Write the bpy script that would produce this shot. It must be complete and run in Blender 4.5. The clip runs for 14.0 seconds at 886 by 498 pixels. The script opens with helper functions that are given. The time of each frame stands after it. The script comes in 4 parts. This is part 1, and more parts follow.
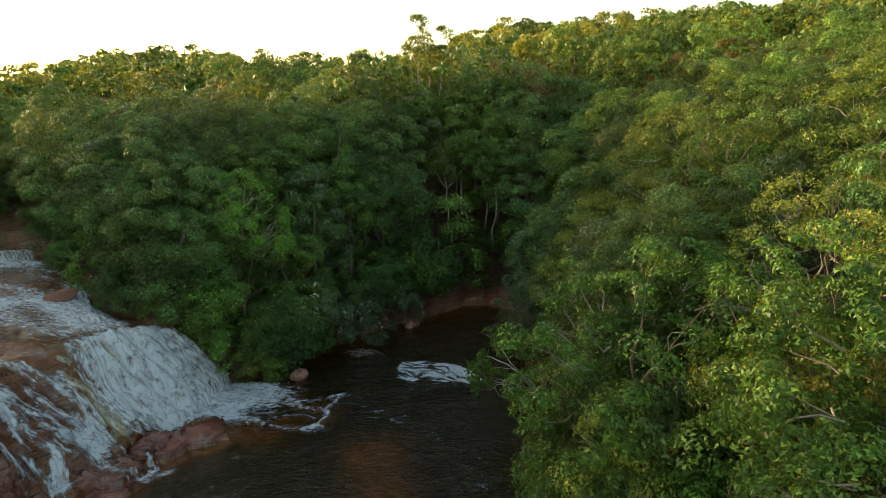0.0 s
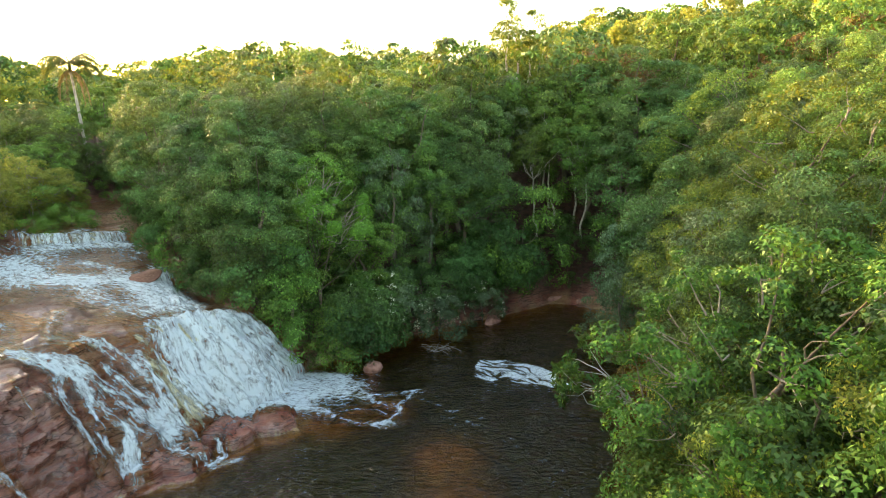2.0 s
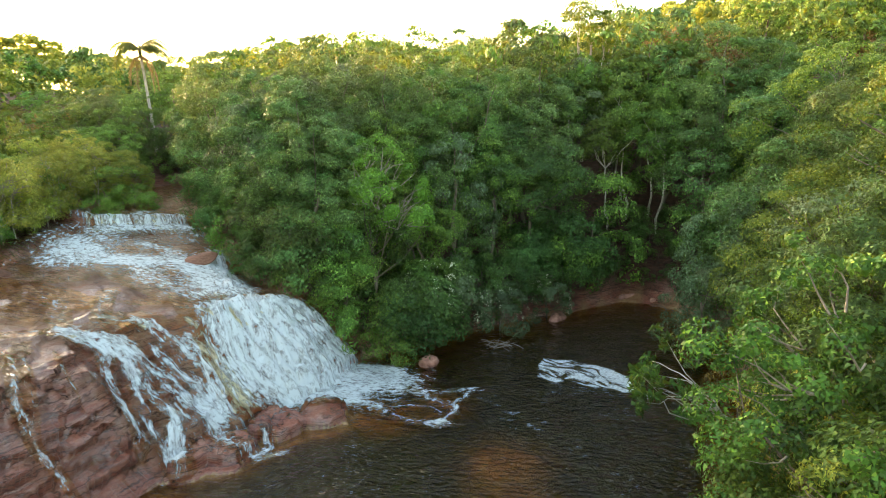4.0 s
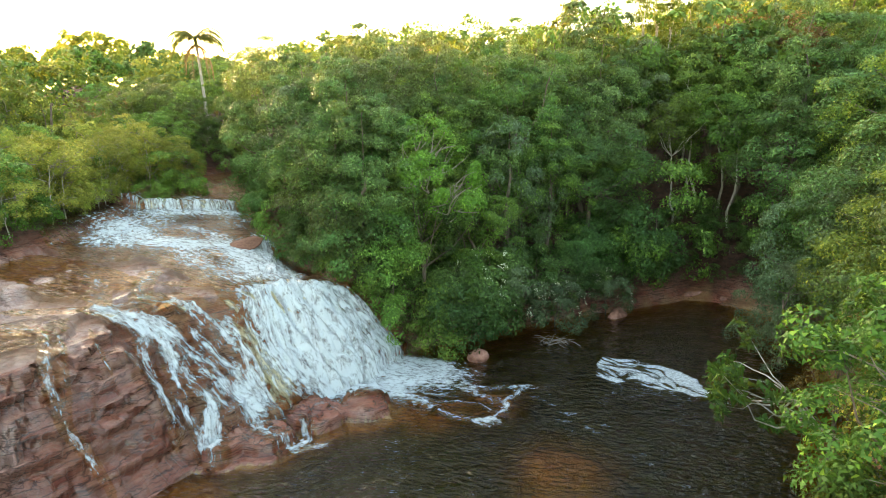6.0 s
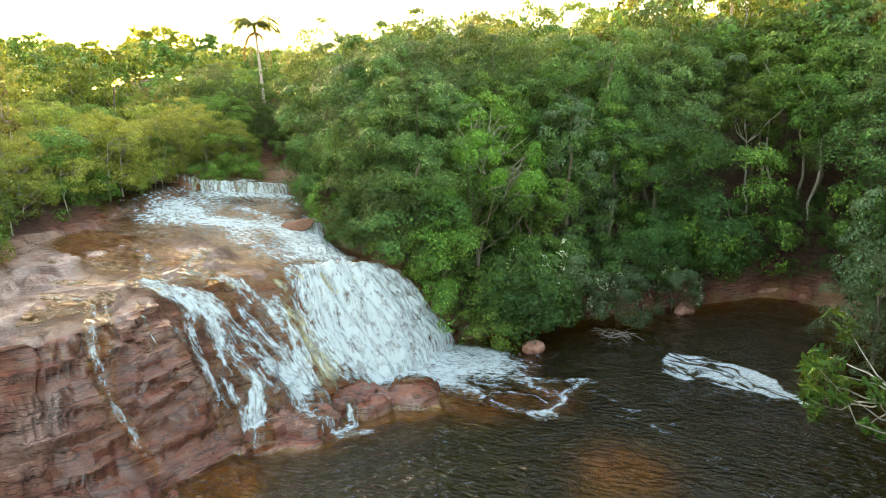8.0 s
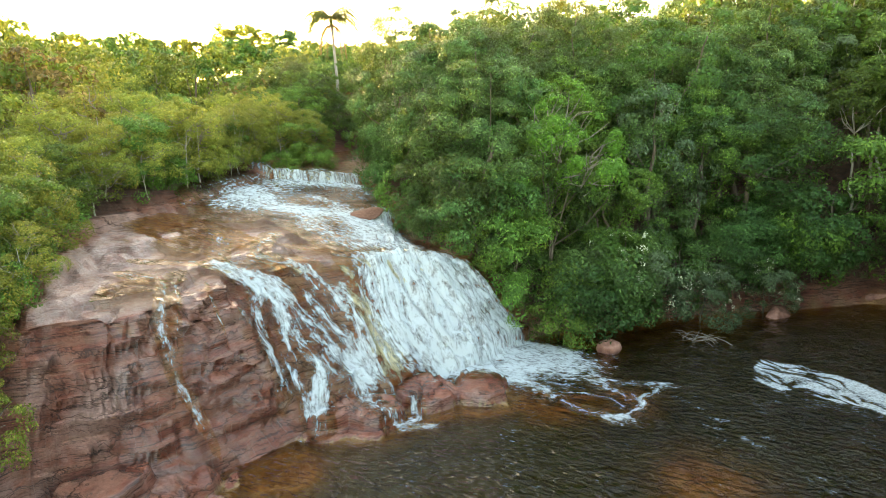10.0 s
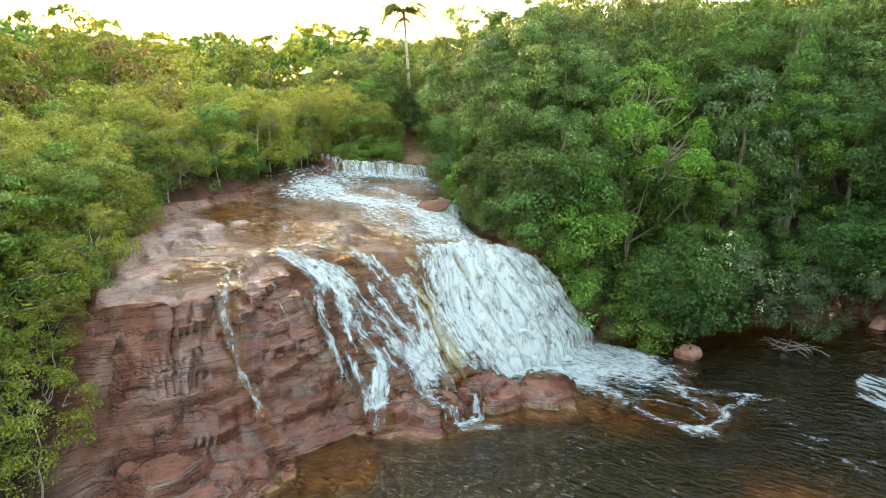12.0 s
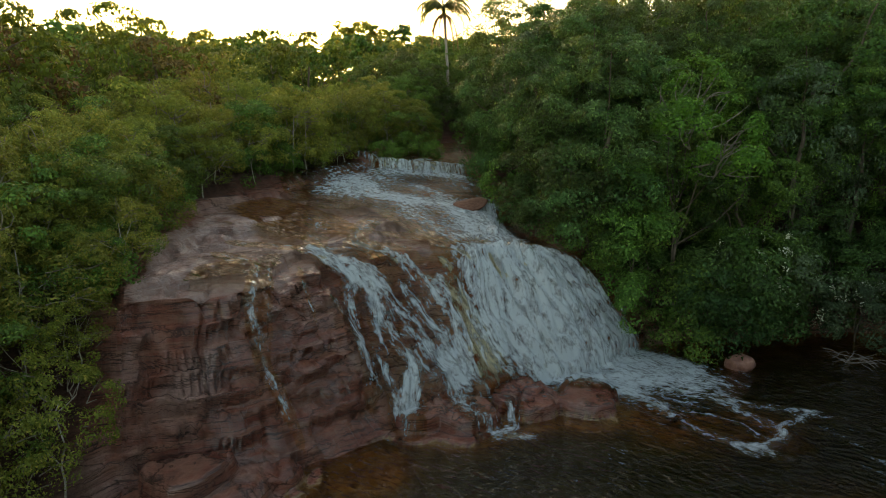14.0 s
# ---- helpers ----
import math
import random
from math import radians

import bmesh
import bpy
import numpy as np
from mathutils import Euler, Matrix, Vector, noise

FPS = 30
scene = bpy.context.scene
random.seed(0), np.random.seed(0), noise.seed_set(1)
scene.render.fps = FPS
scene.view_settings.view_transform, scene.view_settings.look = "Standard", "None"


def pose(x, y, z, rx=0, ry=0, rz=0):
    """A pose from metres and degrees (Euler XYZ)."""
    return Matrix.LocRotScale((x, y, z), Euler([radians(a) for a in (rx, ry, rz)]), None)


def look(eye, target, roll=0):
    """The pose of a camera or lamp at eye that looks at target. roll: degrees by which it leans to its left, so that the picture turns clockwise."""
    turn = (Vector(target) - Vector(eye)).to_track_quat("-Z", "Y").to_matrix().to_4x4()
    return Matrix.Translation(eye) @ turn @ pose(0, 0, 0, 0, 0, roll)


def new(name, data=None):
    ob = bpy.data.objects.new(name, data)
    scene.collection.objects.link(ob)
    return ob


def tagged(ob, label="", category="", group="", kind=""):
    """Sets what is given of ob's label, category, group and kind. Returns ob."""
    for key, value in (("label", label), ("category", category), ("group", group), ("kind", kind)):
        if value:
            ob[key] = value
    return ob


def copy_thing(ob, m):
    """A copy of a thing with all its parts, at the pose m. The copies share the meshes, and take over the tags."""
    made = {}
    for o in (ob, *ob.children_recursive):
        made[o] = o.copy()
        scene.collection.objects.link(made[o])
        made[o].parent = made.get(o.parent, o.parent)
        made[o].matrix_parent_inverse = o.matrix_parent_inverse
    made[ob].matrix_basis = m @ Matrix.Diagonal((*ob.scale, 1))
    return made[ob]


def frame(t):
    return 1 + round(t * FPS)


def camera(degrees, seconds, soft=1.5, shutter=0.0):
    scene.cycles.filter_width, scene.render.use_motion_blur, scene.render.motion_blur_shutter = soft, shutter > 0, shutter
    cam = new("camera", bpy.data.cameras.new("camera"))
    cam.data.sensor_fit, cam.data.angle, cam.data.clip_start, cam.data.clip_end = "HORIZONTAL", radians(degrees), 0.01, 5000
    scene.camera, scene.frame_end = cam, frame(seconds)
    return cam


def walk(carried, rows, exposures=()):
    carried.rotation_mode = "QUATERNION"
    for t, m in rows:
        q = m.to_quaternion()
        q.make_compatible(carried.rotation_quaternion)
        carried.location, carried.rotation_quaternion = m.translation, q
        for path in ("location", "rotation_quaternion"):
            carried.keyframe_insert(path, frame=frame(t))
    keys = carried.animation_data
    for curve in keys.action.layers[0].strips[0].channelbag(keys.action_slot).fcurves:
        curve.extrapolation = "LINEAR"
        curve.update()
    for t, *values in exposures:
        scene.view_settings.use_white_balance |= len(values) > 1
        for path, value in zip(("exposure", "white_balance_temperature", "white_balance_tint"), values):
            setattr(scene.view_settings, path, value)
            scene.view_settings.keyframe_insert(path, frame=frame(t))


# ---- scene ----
cam = camera(72.7, 14.0, 0.65)
PATH = [
    (0, (0.437, 0.75, 19.404), (0.537, 20.23, 14.874), -2.1),
    (0.5, (0.404, 1.403, 19.128), (-0.187, 20.872, 14.618), -2.1),
    (1, (0.35, 2.02, 18.848), (-0.93, 21.47, 14.358), -2.1),
    (1.5, (0.323, 2.671, 18.561), (-1.637, 22.061, 14.091), -2.1),
    (2, (0.292, 3.339, 18.234), (-2.328, 22.659, 13.764), -2.2),
    (2.5, (0.206, 4.0, 17.848), (-2.974, 23.24, 13.419), -2.3),
    (3, (0.065, 4.65, 17.594), (-3.615, 23.8, 13.134), -2.2),
    (5.5, (-0.634, 7.571, 15.945), (-6.514, 26.171, 11.525), -2.2),
    (6, (-0.806, 7.993, 15.628), (-7.065, 26.473, 11.218), -2.2),
    (6.5, (-0.979, 8.398, 15.297), (-7.649, 26.738, 10.887), -2.2),
    (7, (-1.212, 8.737, 14.962), (-8.262, 26.927, 10.572), -2.2),
    (7.5, (-1.362, 9.056, 14.644), (-8.822, 27.086, 10.264), -2.1),
    (8, (-1.484, 9.351, 14.34), (-9.364, 27.201, 9.96), -2.1),
    (10.5, (-2.265, 10.693, 13.376), (-12.715, 27.193, 9.076), -2.1),
    (11, (-2.413, 10.932, 13.232), (-13.353, 27.112, 8.942), -2.1),
    (11.5, (-2.518, 11.183, 13.105), (-13.918, 27.033, 8.805), -2.2),
    (12, (-2.63, 11.44, 12.992), (-14.45, 26.99, 8.692), -2.2),
    (12.5, (-2.756, 11.692, 12.88), (-14.906, 27.002, 8.611), -2.3),
    (13, (-2.89, 11.96, 12.761), (-15.3, 27.059, 8.541), -2.3),
    (13.5, (-3.049, 12.182, 12.721), (-15.669, 27.112, 8.492), -2.2),
    (14, (-3.205, 12.404, 12.678), (-16.026, 27.164, 8.448), -2.2),
]
LIGHT = [(0.0, 3.4, 8000), (3.0, 3.6, 8100), (6.5, 3.98, 8700), (11.0, 4.08, 9000), (14.0, 4.02, 8700)]
FADE = [(0.0, -1.1), (0.1, -0.85), (0.2, -0.5), (0.3, -0.2), (0.4, 0.0), (13.2, 0.0), (13.4, -0.2), (13.6, -0.6), (13.8, -1.2), (14.0, -1.95)]
walk(cam, [(t, look(eye, target, roll)) for t, eye, target, roll in PATH], [
    (t, float(np.interp(t, [r[0] for r in LIGHT], [r[1] for r in LIGHT]) + np.interp(t, [r[0] for r in FADE], [r[1] for r in FADE])),
     float(np.interp(t, [r[0] for r in LIGHT], [r[2] for r in LIGHT])), 10.0)
    for t in sorted({r[0] for r in LIGHT} | {r[0] for r in FADE})])

# ---- world and sun ----
SUN_DIR = Vector((-0.84, 0.525, 0.128)).normalized()
world = bpy.data.worlds.new("World")
scene.world = world
world.use_nodes = True
wn = world.node_tree.nodes
sky = wn.new("ShaderNodeTexSky")
sky.sky_type = "NISHITA"
sky.sun_disc = False
sky.sun_elevation = math.asin(SUN_DIR.z)
sky.sun_rotation = math.atan2(SUN_DIR.x, SUN_DIR.y)
sky.air_density, sky.dust_density, sky.ozone_density = 1.0, 2.5, 1.0
world.node_tree.links.new(sky.outputs[0], wn["Background"].inputs[0])
wn["Background"].inputs[1].default_value = 0.15
sun = new("sun", bpy.data.lights.new("sun", "SUN"))
sun.data.energy, sun.data.angle, sun.data.color = 2.0, radians(0.6), (1.0, 0.72, 0.42)
sun.matrix_world = look(SUN_DIR * 100, (0, 0, 0))

# ---- materials ----


def nodes_of(name):
    m = bpy.data.materials.new(name)
    m.use_nodes = True
    t = m.node_tree
    return m, t, t.nodes["Principled BSDF"], t.nodes["Material Output"]


def add(t, kind, **kw):
    n = t.nodes.new(kind)
    for k, v in kw.items():
        n.inputs[k.replace("_", " ")].default_value = v
    return n


def ramp(t, fac, stops):
    r = t.nodes.new("ShaderNodeValToRGB")
    e = r.color_ramp.elements
    while len(e) < len(stops):
        e.new(0.5)
    for el, (p, c) in zip(e, stops):
        el.position, el.color = p, (*c, 1)
    t.links.new(fac, r.inputs[0])
    return r.outputs[0]


def mixc(t, fac, a, b, mode="MIX"):
    m = t.nodes.new("ShaderNodeMix")
    m.data_type, m.blend_type = "RGBA", mode
    for sock, v in ((m.inputs[0], fac), (m.inputs[6], a), (m.inputs[7], b)):
        if isinstance(v, (int, float)):
            sock.default_value = v
        elif isinstance(v, tuple):
            sock.default_value = (*v, 1)
        else:
            t.links.new(v, sock)
    return m.outputs[2]


def math_(t, op, a, b=0.0, clamp=False):
    m = t.nodes.new("ShaderNodeMath")
    m.operation, m.use_clamp = op, clamp
    for sock, v in zip(m.inputs, (a, b)):
        if isinstance(v, (int, float)):
            sock.default_value = v
        else:
            t.links.new(v, sock)
    return m.outputs[0]


def noise_(t, scale, detail=4.0, stretch=None, rough=0.6, coords="Object", out=0):
    c = t.nodes.new("ShaderNodeTexCoord").outputs[coords]
    if stretch:
        mp = t.nodes.new("ShaderNodeMapping")
        mp.inputs["Scale"].default_value = stretch
        t.links.new(c, mp.inputs[0])
        c = mp.outputs[0]
    n = add(t, "ShaderNodeTexNoise", Scale=scale, Detail=detail, Roughness=rough)
    t.links.new(c, n.inputs["Vector"])
    return n.outputs[out]


def bump_(t, height, bsdf, strength, dist):
    b = add(t, "ShaderNodeBump", Strength=strength, Distance=dist)
    t.links.new(height, b.inputs["Height"])
    t.links.new(b.outputs[0], bsdf.inputs["Normal"])


def leaf_material(name, dark, light, tip, tip_amount=0.1, glow=0.25):
    """Leaves: colour varies from leaf to leaf and from tree to tree, thin enough to pass some light."""
    m, t, p, out = nodes_of(name)
    isl = t.nodes.new("ShaderNodeNewGeometry").outputs["Random Per Island"]
    obj = t.nodes.new("ShaderNodeObjectInfo").outputs["Random"]
    patch = noise_(t, 0.55, 3)
    patch = ramp(t, patch, [(0.35, (0, 0, 0)), (0.68, (1, 1, 1))])
    f = math_(t, "ADD", math_(t, "MULTIPLY", math_(t, "POWER", isl, 1.6), 0.75), math_(t, "MULTIPLY", patch, 0.4), True)
    c = mixc(t, f, dark, light)
    c = mixc(t, math_(t, "MULTIPLY", math_(t, "GREATER_THAN", isl, 1 - tip_amount), 0.8), c, tip)
    hsv = t.nodes.new("ShaderNodeHueSaturation")
    t.links.new(math_(t, "ADD", math_(t, "MULTIPLY", obj, 0.05), 0.485), hsv.inputs["Hue"])
    obj2 = math_(t, "FRACT", math_(t, "MULTIPLY", obj, 7.31))
    t.links.new(math_(t, "ADD", math_(t, "MULTIPLY", obj2, 0.75), 0.65), hsv.inputs["Value"])
    hsv.inputs["Saturation"].default_value = 0.95
    t.links.new(c, hsv.inputs["Color"])
    t.links.new(hsv.outputs[0], p.inputs["Base Color"])
    p.inputs["Roughness"].default_value = 0.5
    p.inputs["Specular IOR Level"].default_value = 0.22
    tr = t.nodes.new("ShaderNodeBsdfTranslucent")
    t.links.new(mixc(t, 0.45, hsv.outputs[0], (0.4, 0.34, 0.04)), tr.inputs[0])
    mx = t.nodes.new("ShaderNodeMixShader")
    mx.inputs[0].default_value = glow
    t.links.new(p.outputs[0], mx.inputs[1])
    t.links.new(tr.outputs[0], mx.inputs[2])
    t.links.new(mx.outputs[0], out.inputs[0])
    return m


def bark_material(name, dark, light):
    m, t, p, out = nodes_of(name)
    n = noise_(t, 3.0, 5, (3, 3, 0.5))
    t.links.new(ramp(t, n, [(0.3, dark), (0.7, light)]), p.inputs["Base Color"])
    p.inputs["Roughness"].default_value = 0.9
    bump_(t, n, p, 0.6, 0.03)
    return m


LEAF_DARK = leaf_material("leaf_dark_green", (0.015, 0.043, 0.011), (0.095, 0.2, 0.045), (0.16, 0.28, 0.07))
LEAF_MID = leaf_material("leaf_mid_green", (0.024, 0.066, 0.01), (0.14, 0.27, 0.034), (0.22, 0.34, 0.05))
LEAF_LIME = leaf_material("leaf_lime_green", (0.05, 0.16, 0.012), (0.19, 0.43, 0.03), (0.28, 0.5, 0.05))
LEAF_GREY = leaf_material("leaf_grey_green", (0.028, 0.056, 0.026), (0.13, 0.2, 0.095), (0.2, 0.27, 0.14))
LEAF_GOLD = leaf_material("leaf_yellow_green", (0.045, 0.088, 0.009), (0.17, 0.245, 0.022), (0.27, 0.28, 0.03), 0.1, 0.28)
LEAF_RUST = leaf_material("leaf_rust_brown", (0.07, 0.042, 0.014), (0.3, 0.16, 0.045), (0.38, 0.21, 0.06))
# olive leaves, colour lifted and warmed to carry the sun's glare on the left bank
LEAF_OLIVE_GLARE = leaf_material("leaf_olive_glare", (0.09, 0.13, 0.02), (0.36, 0.4, 0.06), (0.48, 0.38, 0.06), 0.14, 0.45)
LEAF_BRIGHT = leaf_material("leaf_bright_green", (0.016, 0.052, 0.006), (0.08, 0.17, 0.013), (0.2, 0.28, 0.024), 0.08, 0.18)
FLOWER = leaf_material("flower_cream", (0.45, 0.42, 0.3), (0.65, 0.6, 0.45), (0.7, 0.65, 0.5))
BARK = bark_material("bark_brown", (0.06, 0.042, 0.03), (0.2, 0.15, 0.11))
BARK_TWIG = bark_material("bark_grey_brown", (0.12, 0.09, 0.07), (0.3, 0.25, 0.2))
BARK_PALE = bark_material("bark_pale", (0.2, 0.17, 0.14), (0.48, 0.42, 0.36))

# wet red sandstone, sand and forest soil in one sheet
ROCK, rt, rp, ro = nodes_of("red_sandstone_ground")
wet = rt.nodes.new("ShaderNodeAttribute")
wet.attribute_name = "wet"
soil = rt.nodes.new("ShaderNodeAttribute")
soil.attribute_name = "soil"
big = noise_(rt, 0.35, 5)
strata = noise_(rt, 1.1, 6, (0.35, 0.35, 3.5))
fine = noise_(rt, 7.0, 6)
bed = noise_(rt, 1.3, 8, (0.45, 0.45, 9.0), 0.72)
stain = noise_(rt, 1.3, 5, (1.2, 1.2, 0.12))
tc = rt.nodes.new("ShaderNodeTexCoord").outputs["Object"]
warp = rt.nodes.new("ShaderNodeVectorMath")
warp.operation = "MULTIPLY_ADD"
rt.links.new(noise_(rt, 1.2, 4, None, 0.6, "Object", 1), warp.inputs[0])
warp.inputs[1].default_value = (2.2, 2.2, 0.5)
rt.links.new(tc, warp.inputs[2])
cm = rt.nodes.new("ShaderNodeMapping")
cm.inputs["Scale"].default_value = (0.32, 0.32, 1.7)
rt.links.new(warp.outputs[0], cm.inputs[0])
vor = add(rt, "ShaderNodeTexVoronoi", Scale=1.0)
vor.feature = "DISTANCE_TO_EDGE"
rt.links.new(cm.outputs[0], vor.inputs["Vector"])
cracks = ramp(rt, vor.outputs["Distance"], [(0.0, (1, 1, 1)), (0.03, (0, 0, 0))])
c = ramp(rt, big, [(0.36, (0.27, 0.06, 0.038)), (0.5, (0.46, 0.14, 0.088)), (0.64, (0.62, 0.35, 0.29))])
c = mixc(rt, math_(rt, "MULTIPLY", ramp(rt, strata, [(0.45, (0, 0, 0)), (0.58, (1, 1, 1))]), 0.45), c, (0.5, 0.25, 0.17))
c = mixc(rt, ramp(rt, bed, [(0.37, (0.9, 0.9, 0.9)), (0.47, (0, 0, 0))]), c, (0.055, 0.018, 0.013))
c = mixc(rt, math_(rt, "MULTIPLY", cracks, 0.7), c, (0.025, 0.012, 0.01))
c = mixc(rt, math_(rt, "MULTIPLY", ramp(rt, stain, [(0.5, (0, 0, 0)), (0.62, (1, 1, 1))]), 0.3), c, (0.08, 0.038, 0.03))
c = mixc(rt, math_(rt, "MULTIPLY", ramp(rt, fine, [(0.4, (0, 0, 0)), (0.7, (1, 1, 1))]), 0.25), c, (0.11, 0.05, 0.035))
c = mixc(rt, math_(rt, "MULTIPLY", wet.outputs["Fac"], 0.16), c, (0.14, 0.045, 0.025))
c = mixc(rt, soil.outputs["Fac"], c, ramp(rt, noise_(rt, 2.0, 6), [(0.3, (0.04, 0.016, 0.009)), (0.6, (0.11, 0.042, 0.025)), (0.8, (0.04, 0.05, 0.018))]))
# lilac-pink on the flat slab tops: the wet rock's sky sheen, put into the colour
pale = rt.nodes.new("ShaderNodeAttribute")
pale.attribute_name = "pale"
c = mixc(rt, math_(rt, "MULTIPLY", pale.outputs["Fac"], ramp(rt, noise_(rt, 0.9, 6, (1, 1, 0.4), 0.65), [(0.28, (0, 0, 0)), (0.5, (0.85, 0.85, 0.85))])), c, ramp(rt, noise_(rt, 3.0, 6), [(0.3, (0.56, 0.3, 0.24)), (0.7, (0.74, 0.54, 0.49))]))
sand = rt.nodes.new("ShaderNodeAttribute")
sand.attribute_name = "sand"
c = mixc(rt, math_(rt, "MULTIPLY", sand.outputs["Fac"], 0.8), c, ramp(rt, noise_(rt, 1.6, 5), [(0.3, (0.38, 0.19, 0.07)), (0.7, (0.62, 0.4, 0.18))]))
rt.links.new(c, rp.inputs["Base Color"])
r_ = math_(rt, "SUBTRACT", 0.72, math_(rt, "MULTIPLY", wet.outputs["Fac"], 0.46))
rp.inputs["Specular IOR Level"].default_value = 0.5
rt.links.new(math_(rt, "MULTIPLY", math_(rt, "SUBTRACT", wet.outputs["Fac"], soil.outputs["Fac"], True), 0.7), rp.inputs["Coat Weight"])
rp.inputs["Coat Roughness"].default_value = 0.22
rt.links.new(math_(rt, "ADD", r_, math_(rt, "MULTIPLY", soil.outputs["Fac"], 0.2)), rp.inputs["Roughness"])
bump_(rt, math_(rt, "SUBTRACT", math_(rt, "ADD", math_(rt, "ADD", strata, math_(rt, "MULTIPLY", bed, 1.5)), math_(rt, "MULTIPLY", fine, 0.8)), math_(rt, "MULTIPLY", cracks, 0.6)), rp, 1.0, 0.3)

# dark tea-coloured water with foam
def water_material(name, flowing):
    """Clear tea-coloured water under foam; flowing water draws its foam out along its course (attributes run and across)."""
    WM, wt, wp, wo = nodes_of(name)

    def read(key):
        n = wt.nodes.new("ShaderNodeAttribute")
        n.attribute_name = key
        return n.outputs["Fac"]

    foam = read("foam")
    tint = ramp(wt, read("depth"), [(0.0, (0.97, 0.88, 0.7)), (0.16, (0.9, 0.66, 0.33)), (0.42, (0.5, 0.42, 0.18)), (1.0, (0.28, 0.32, 0.16))])
    trn = wt.nodes.new("ShaderNodeBsdfTransparent")
    wt.links.new(tint, trn.inputs[0])
    gl = wt.nodes.new("ShaderNodeBsdfGlossy")
    gl.inputs["Roughness"].default_value = 0.05
    chop = math_(wt, "POWER", noise_(wt, 1.0, 1.0, (2.2, 4.6, 1), 0.4), 1.6)
    wav = math_(wt, "ADD", math_(wt, "MULTIPLY", chop, 0.9), math_(wt, "MULTIPLY", noise_(wt, 0.9, 1.0, (0.8, 1.3, 1)), 0.8))
    bmp = add(wt, "ShaderNodeBump", Strength=1.0, Distance=0.32)
    wt.links.new(wav, bmp.inputs["Height"])
    wt.links.new(bmp.outputs[0], gl.inputs["Normal"])
    fr = add(wt, "ShaderNodeFresnel", IOR=1.33)
    wt.links.new(bmp.outputs[0], fr.inputs["Normal"])
    m1 = wt.nodes.new("ShaderNodeMixShader")
    wt.links.new(fr.outputs[0], m1.inputs[0])
    wt.links.new(trn.outputs[0], m1.inputs[1])
    wt.links.new(gl.outputs[0], m1.inputs[2])
    if flowing:
        v = wt.nodes.new("ShaderNodeCombineXYZ")
        for sock, val in zip(v.inputs, (math_(wt, "MULTIPLY", read("run"), 1.5), math_(wt, "MULTIPLY", read("across"), 3.8), read("depth"))):
            if not isinstance(val, float):
                wt.links.new(val, sock)
        n = add(wt, "ShaderNodeTexNoise", Scale=1.15, Detail=7.0, Roughness=0.68, Distortion=0.35)
        wt.links.new(v.outputs[0], n.inputs["Vector"])
        lace = math_(wt, "ADD", math_(wt, "MULTIPLY", n.outputs[0], 0.6), math_(wt, "MULTIPLY", noise_(wt, 3.2, 7, (1, 1, 0.7), 0.75), 0.4))
        level, span = math_(wt, "ADD", foam, math_(wt, "MULTIPLY", math_(wt, "SUBTRACT", lace, 0.5), 3.8)), (0.36, 1.3)
    else:
        lace = noise_(wt, 7.5, 5, (0.8, 1.3, 1), 0.7)
        level, span = math_(wt, "ADD", foam, math_(wt, "MULTIPLY", math_(wt, "SUBTRACT", lace, 0.5), 1.5)), (0.4, 0.9)
    ff = ramp(wt, level, [(span[0], (0, 0, 0)), (span[1], (1, 1, 1))])
    fd = wt.nodes.new("ShaderNodeBsdfDiffuse")
    fd.inputs[0].default_value = (0.73, 0.8, 0.83, 1)
    fb = add(wt, "ShaderNodeBump", Strength=1.0, Distance=0.25)
    wt.links.new(lace, fb.inputs["Height"])
    wt.links.new(fb.outputs[0], fd.inputs["Normal"])
    tl = wt.nodes.new("ShaderNodeBsdfTranslucent")
    tl.inputs[0].default_value = (0.73, 0.8, 0.83, 1)
    body = wt.nodes.new("ShaderNodeMixShader")
    body.inputs[0].default_value = 0.3 if flowing else 0.0
    wt.links.new(fd.outputs[0], body.inputs[1])
    wt.links.new(tl.outputs[0], body.inputs[2])
    m2 = wt.nodes.new("ShaderNodeMixShader")
    wt.links.new(math_(wt, "MULTIPLY", ff, math_(wt, "GREATER_THAN", foam, 0.03)), m2.inputs[0])
    wt.links.new(m1.outputs[0], m2.inputs[1])
    wt.links.new(body.outputs[0], m2.inputs[2])
    wt.links.new(m2.outputs[0], wo.inputs[0])
    return WM


WATER = water_material("river_water", False)
FALL = water_material("white_water", True)

# ---- shape of the land ----
POOL = np.array([(-15.2, 43.5), (-12.5, 46.2), (-7, 51.5), (-1, 55.5), (3.5, 59), (6.5, 57.5), (10, 54), (9.8, 47), (9.5, 40), (8.6, 34), (7.4, 29), (6.6, 20), (6.4, 8), (6, -60), (-20, -60), (-20.5, 8), (-22.2, 17), (-23.8, 19), (-21.2, 22.5), (-20.4, 25.5), (-19.8, 28.5), (-19.5, 31), (-18.8, 33), (-17.5, 35.5), (-16, 38), (-15.4, 41)])
LEFT_BANK = [(-24.2, 19.2), (-27, 21.9), (-30.5, 24.6), (-33.3, 29), (-35, 35), (-38.6, 45.4), (-42.6, 53), (-45, 59.5), (-43.6, 65.5)]
RIGHT_BANK = [(-15.4, 43.2), (-17.6, 40.0), (-21.3, 41.8), (-26.5, 46), (-33, 51.5), (-37, 58), (-39.8, 63.5)]
CHANNEL = np.array(LEFT_BANK + RIGHT_BANK[::-1] + [(-16, 38), (-17.5, 35.5), (-18.8, 33), (-19.5, 31), (-19.8, 28.5), (-20.4, 25.5), (-21.2, 22.5)])


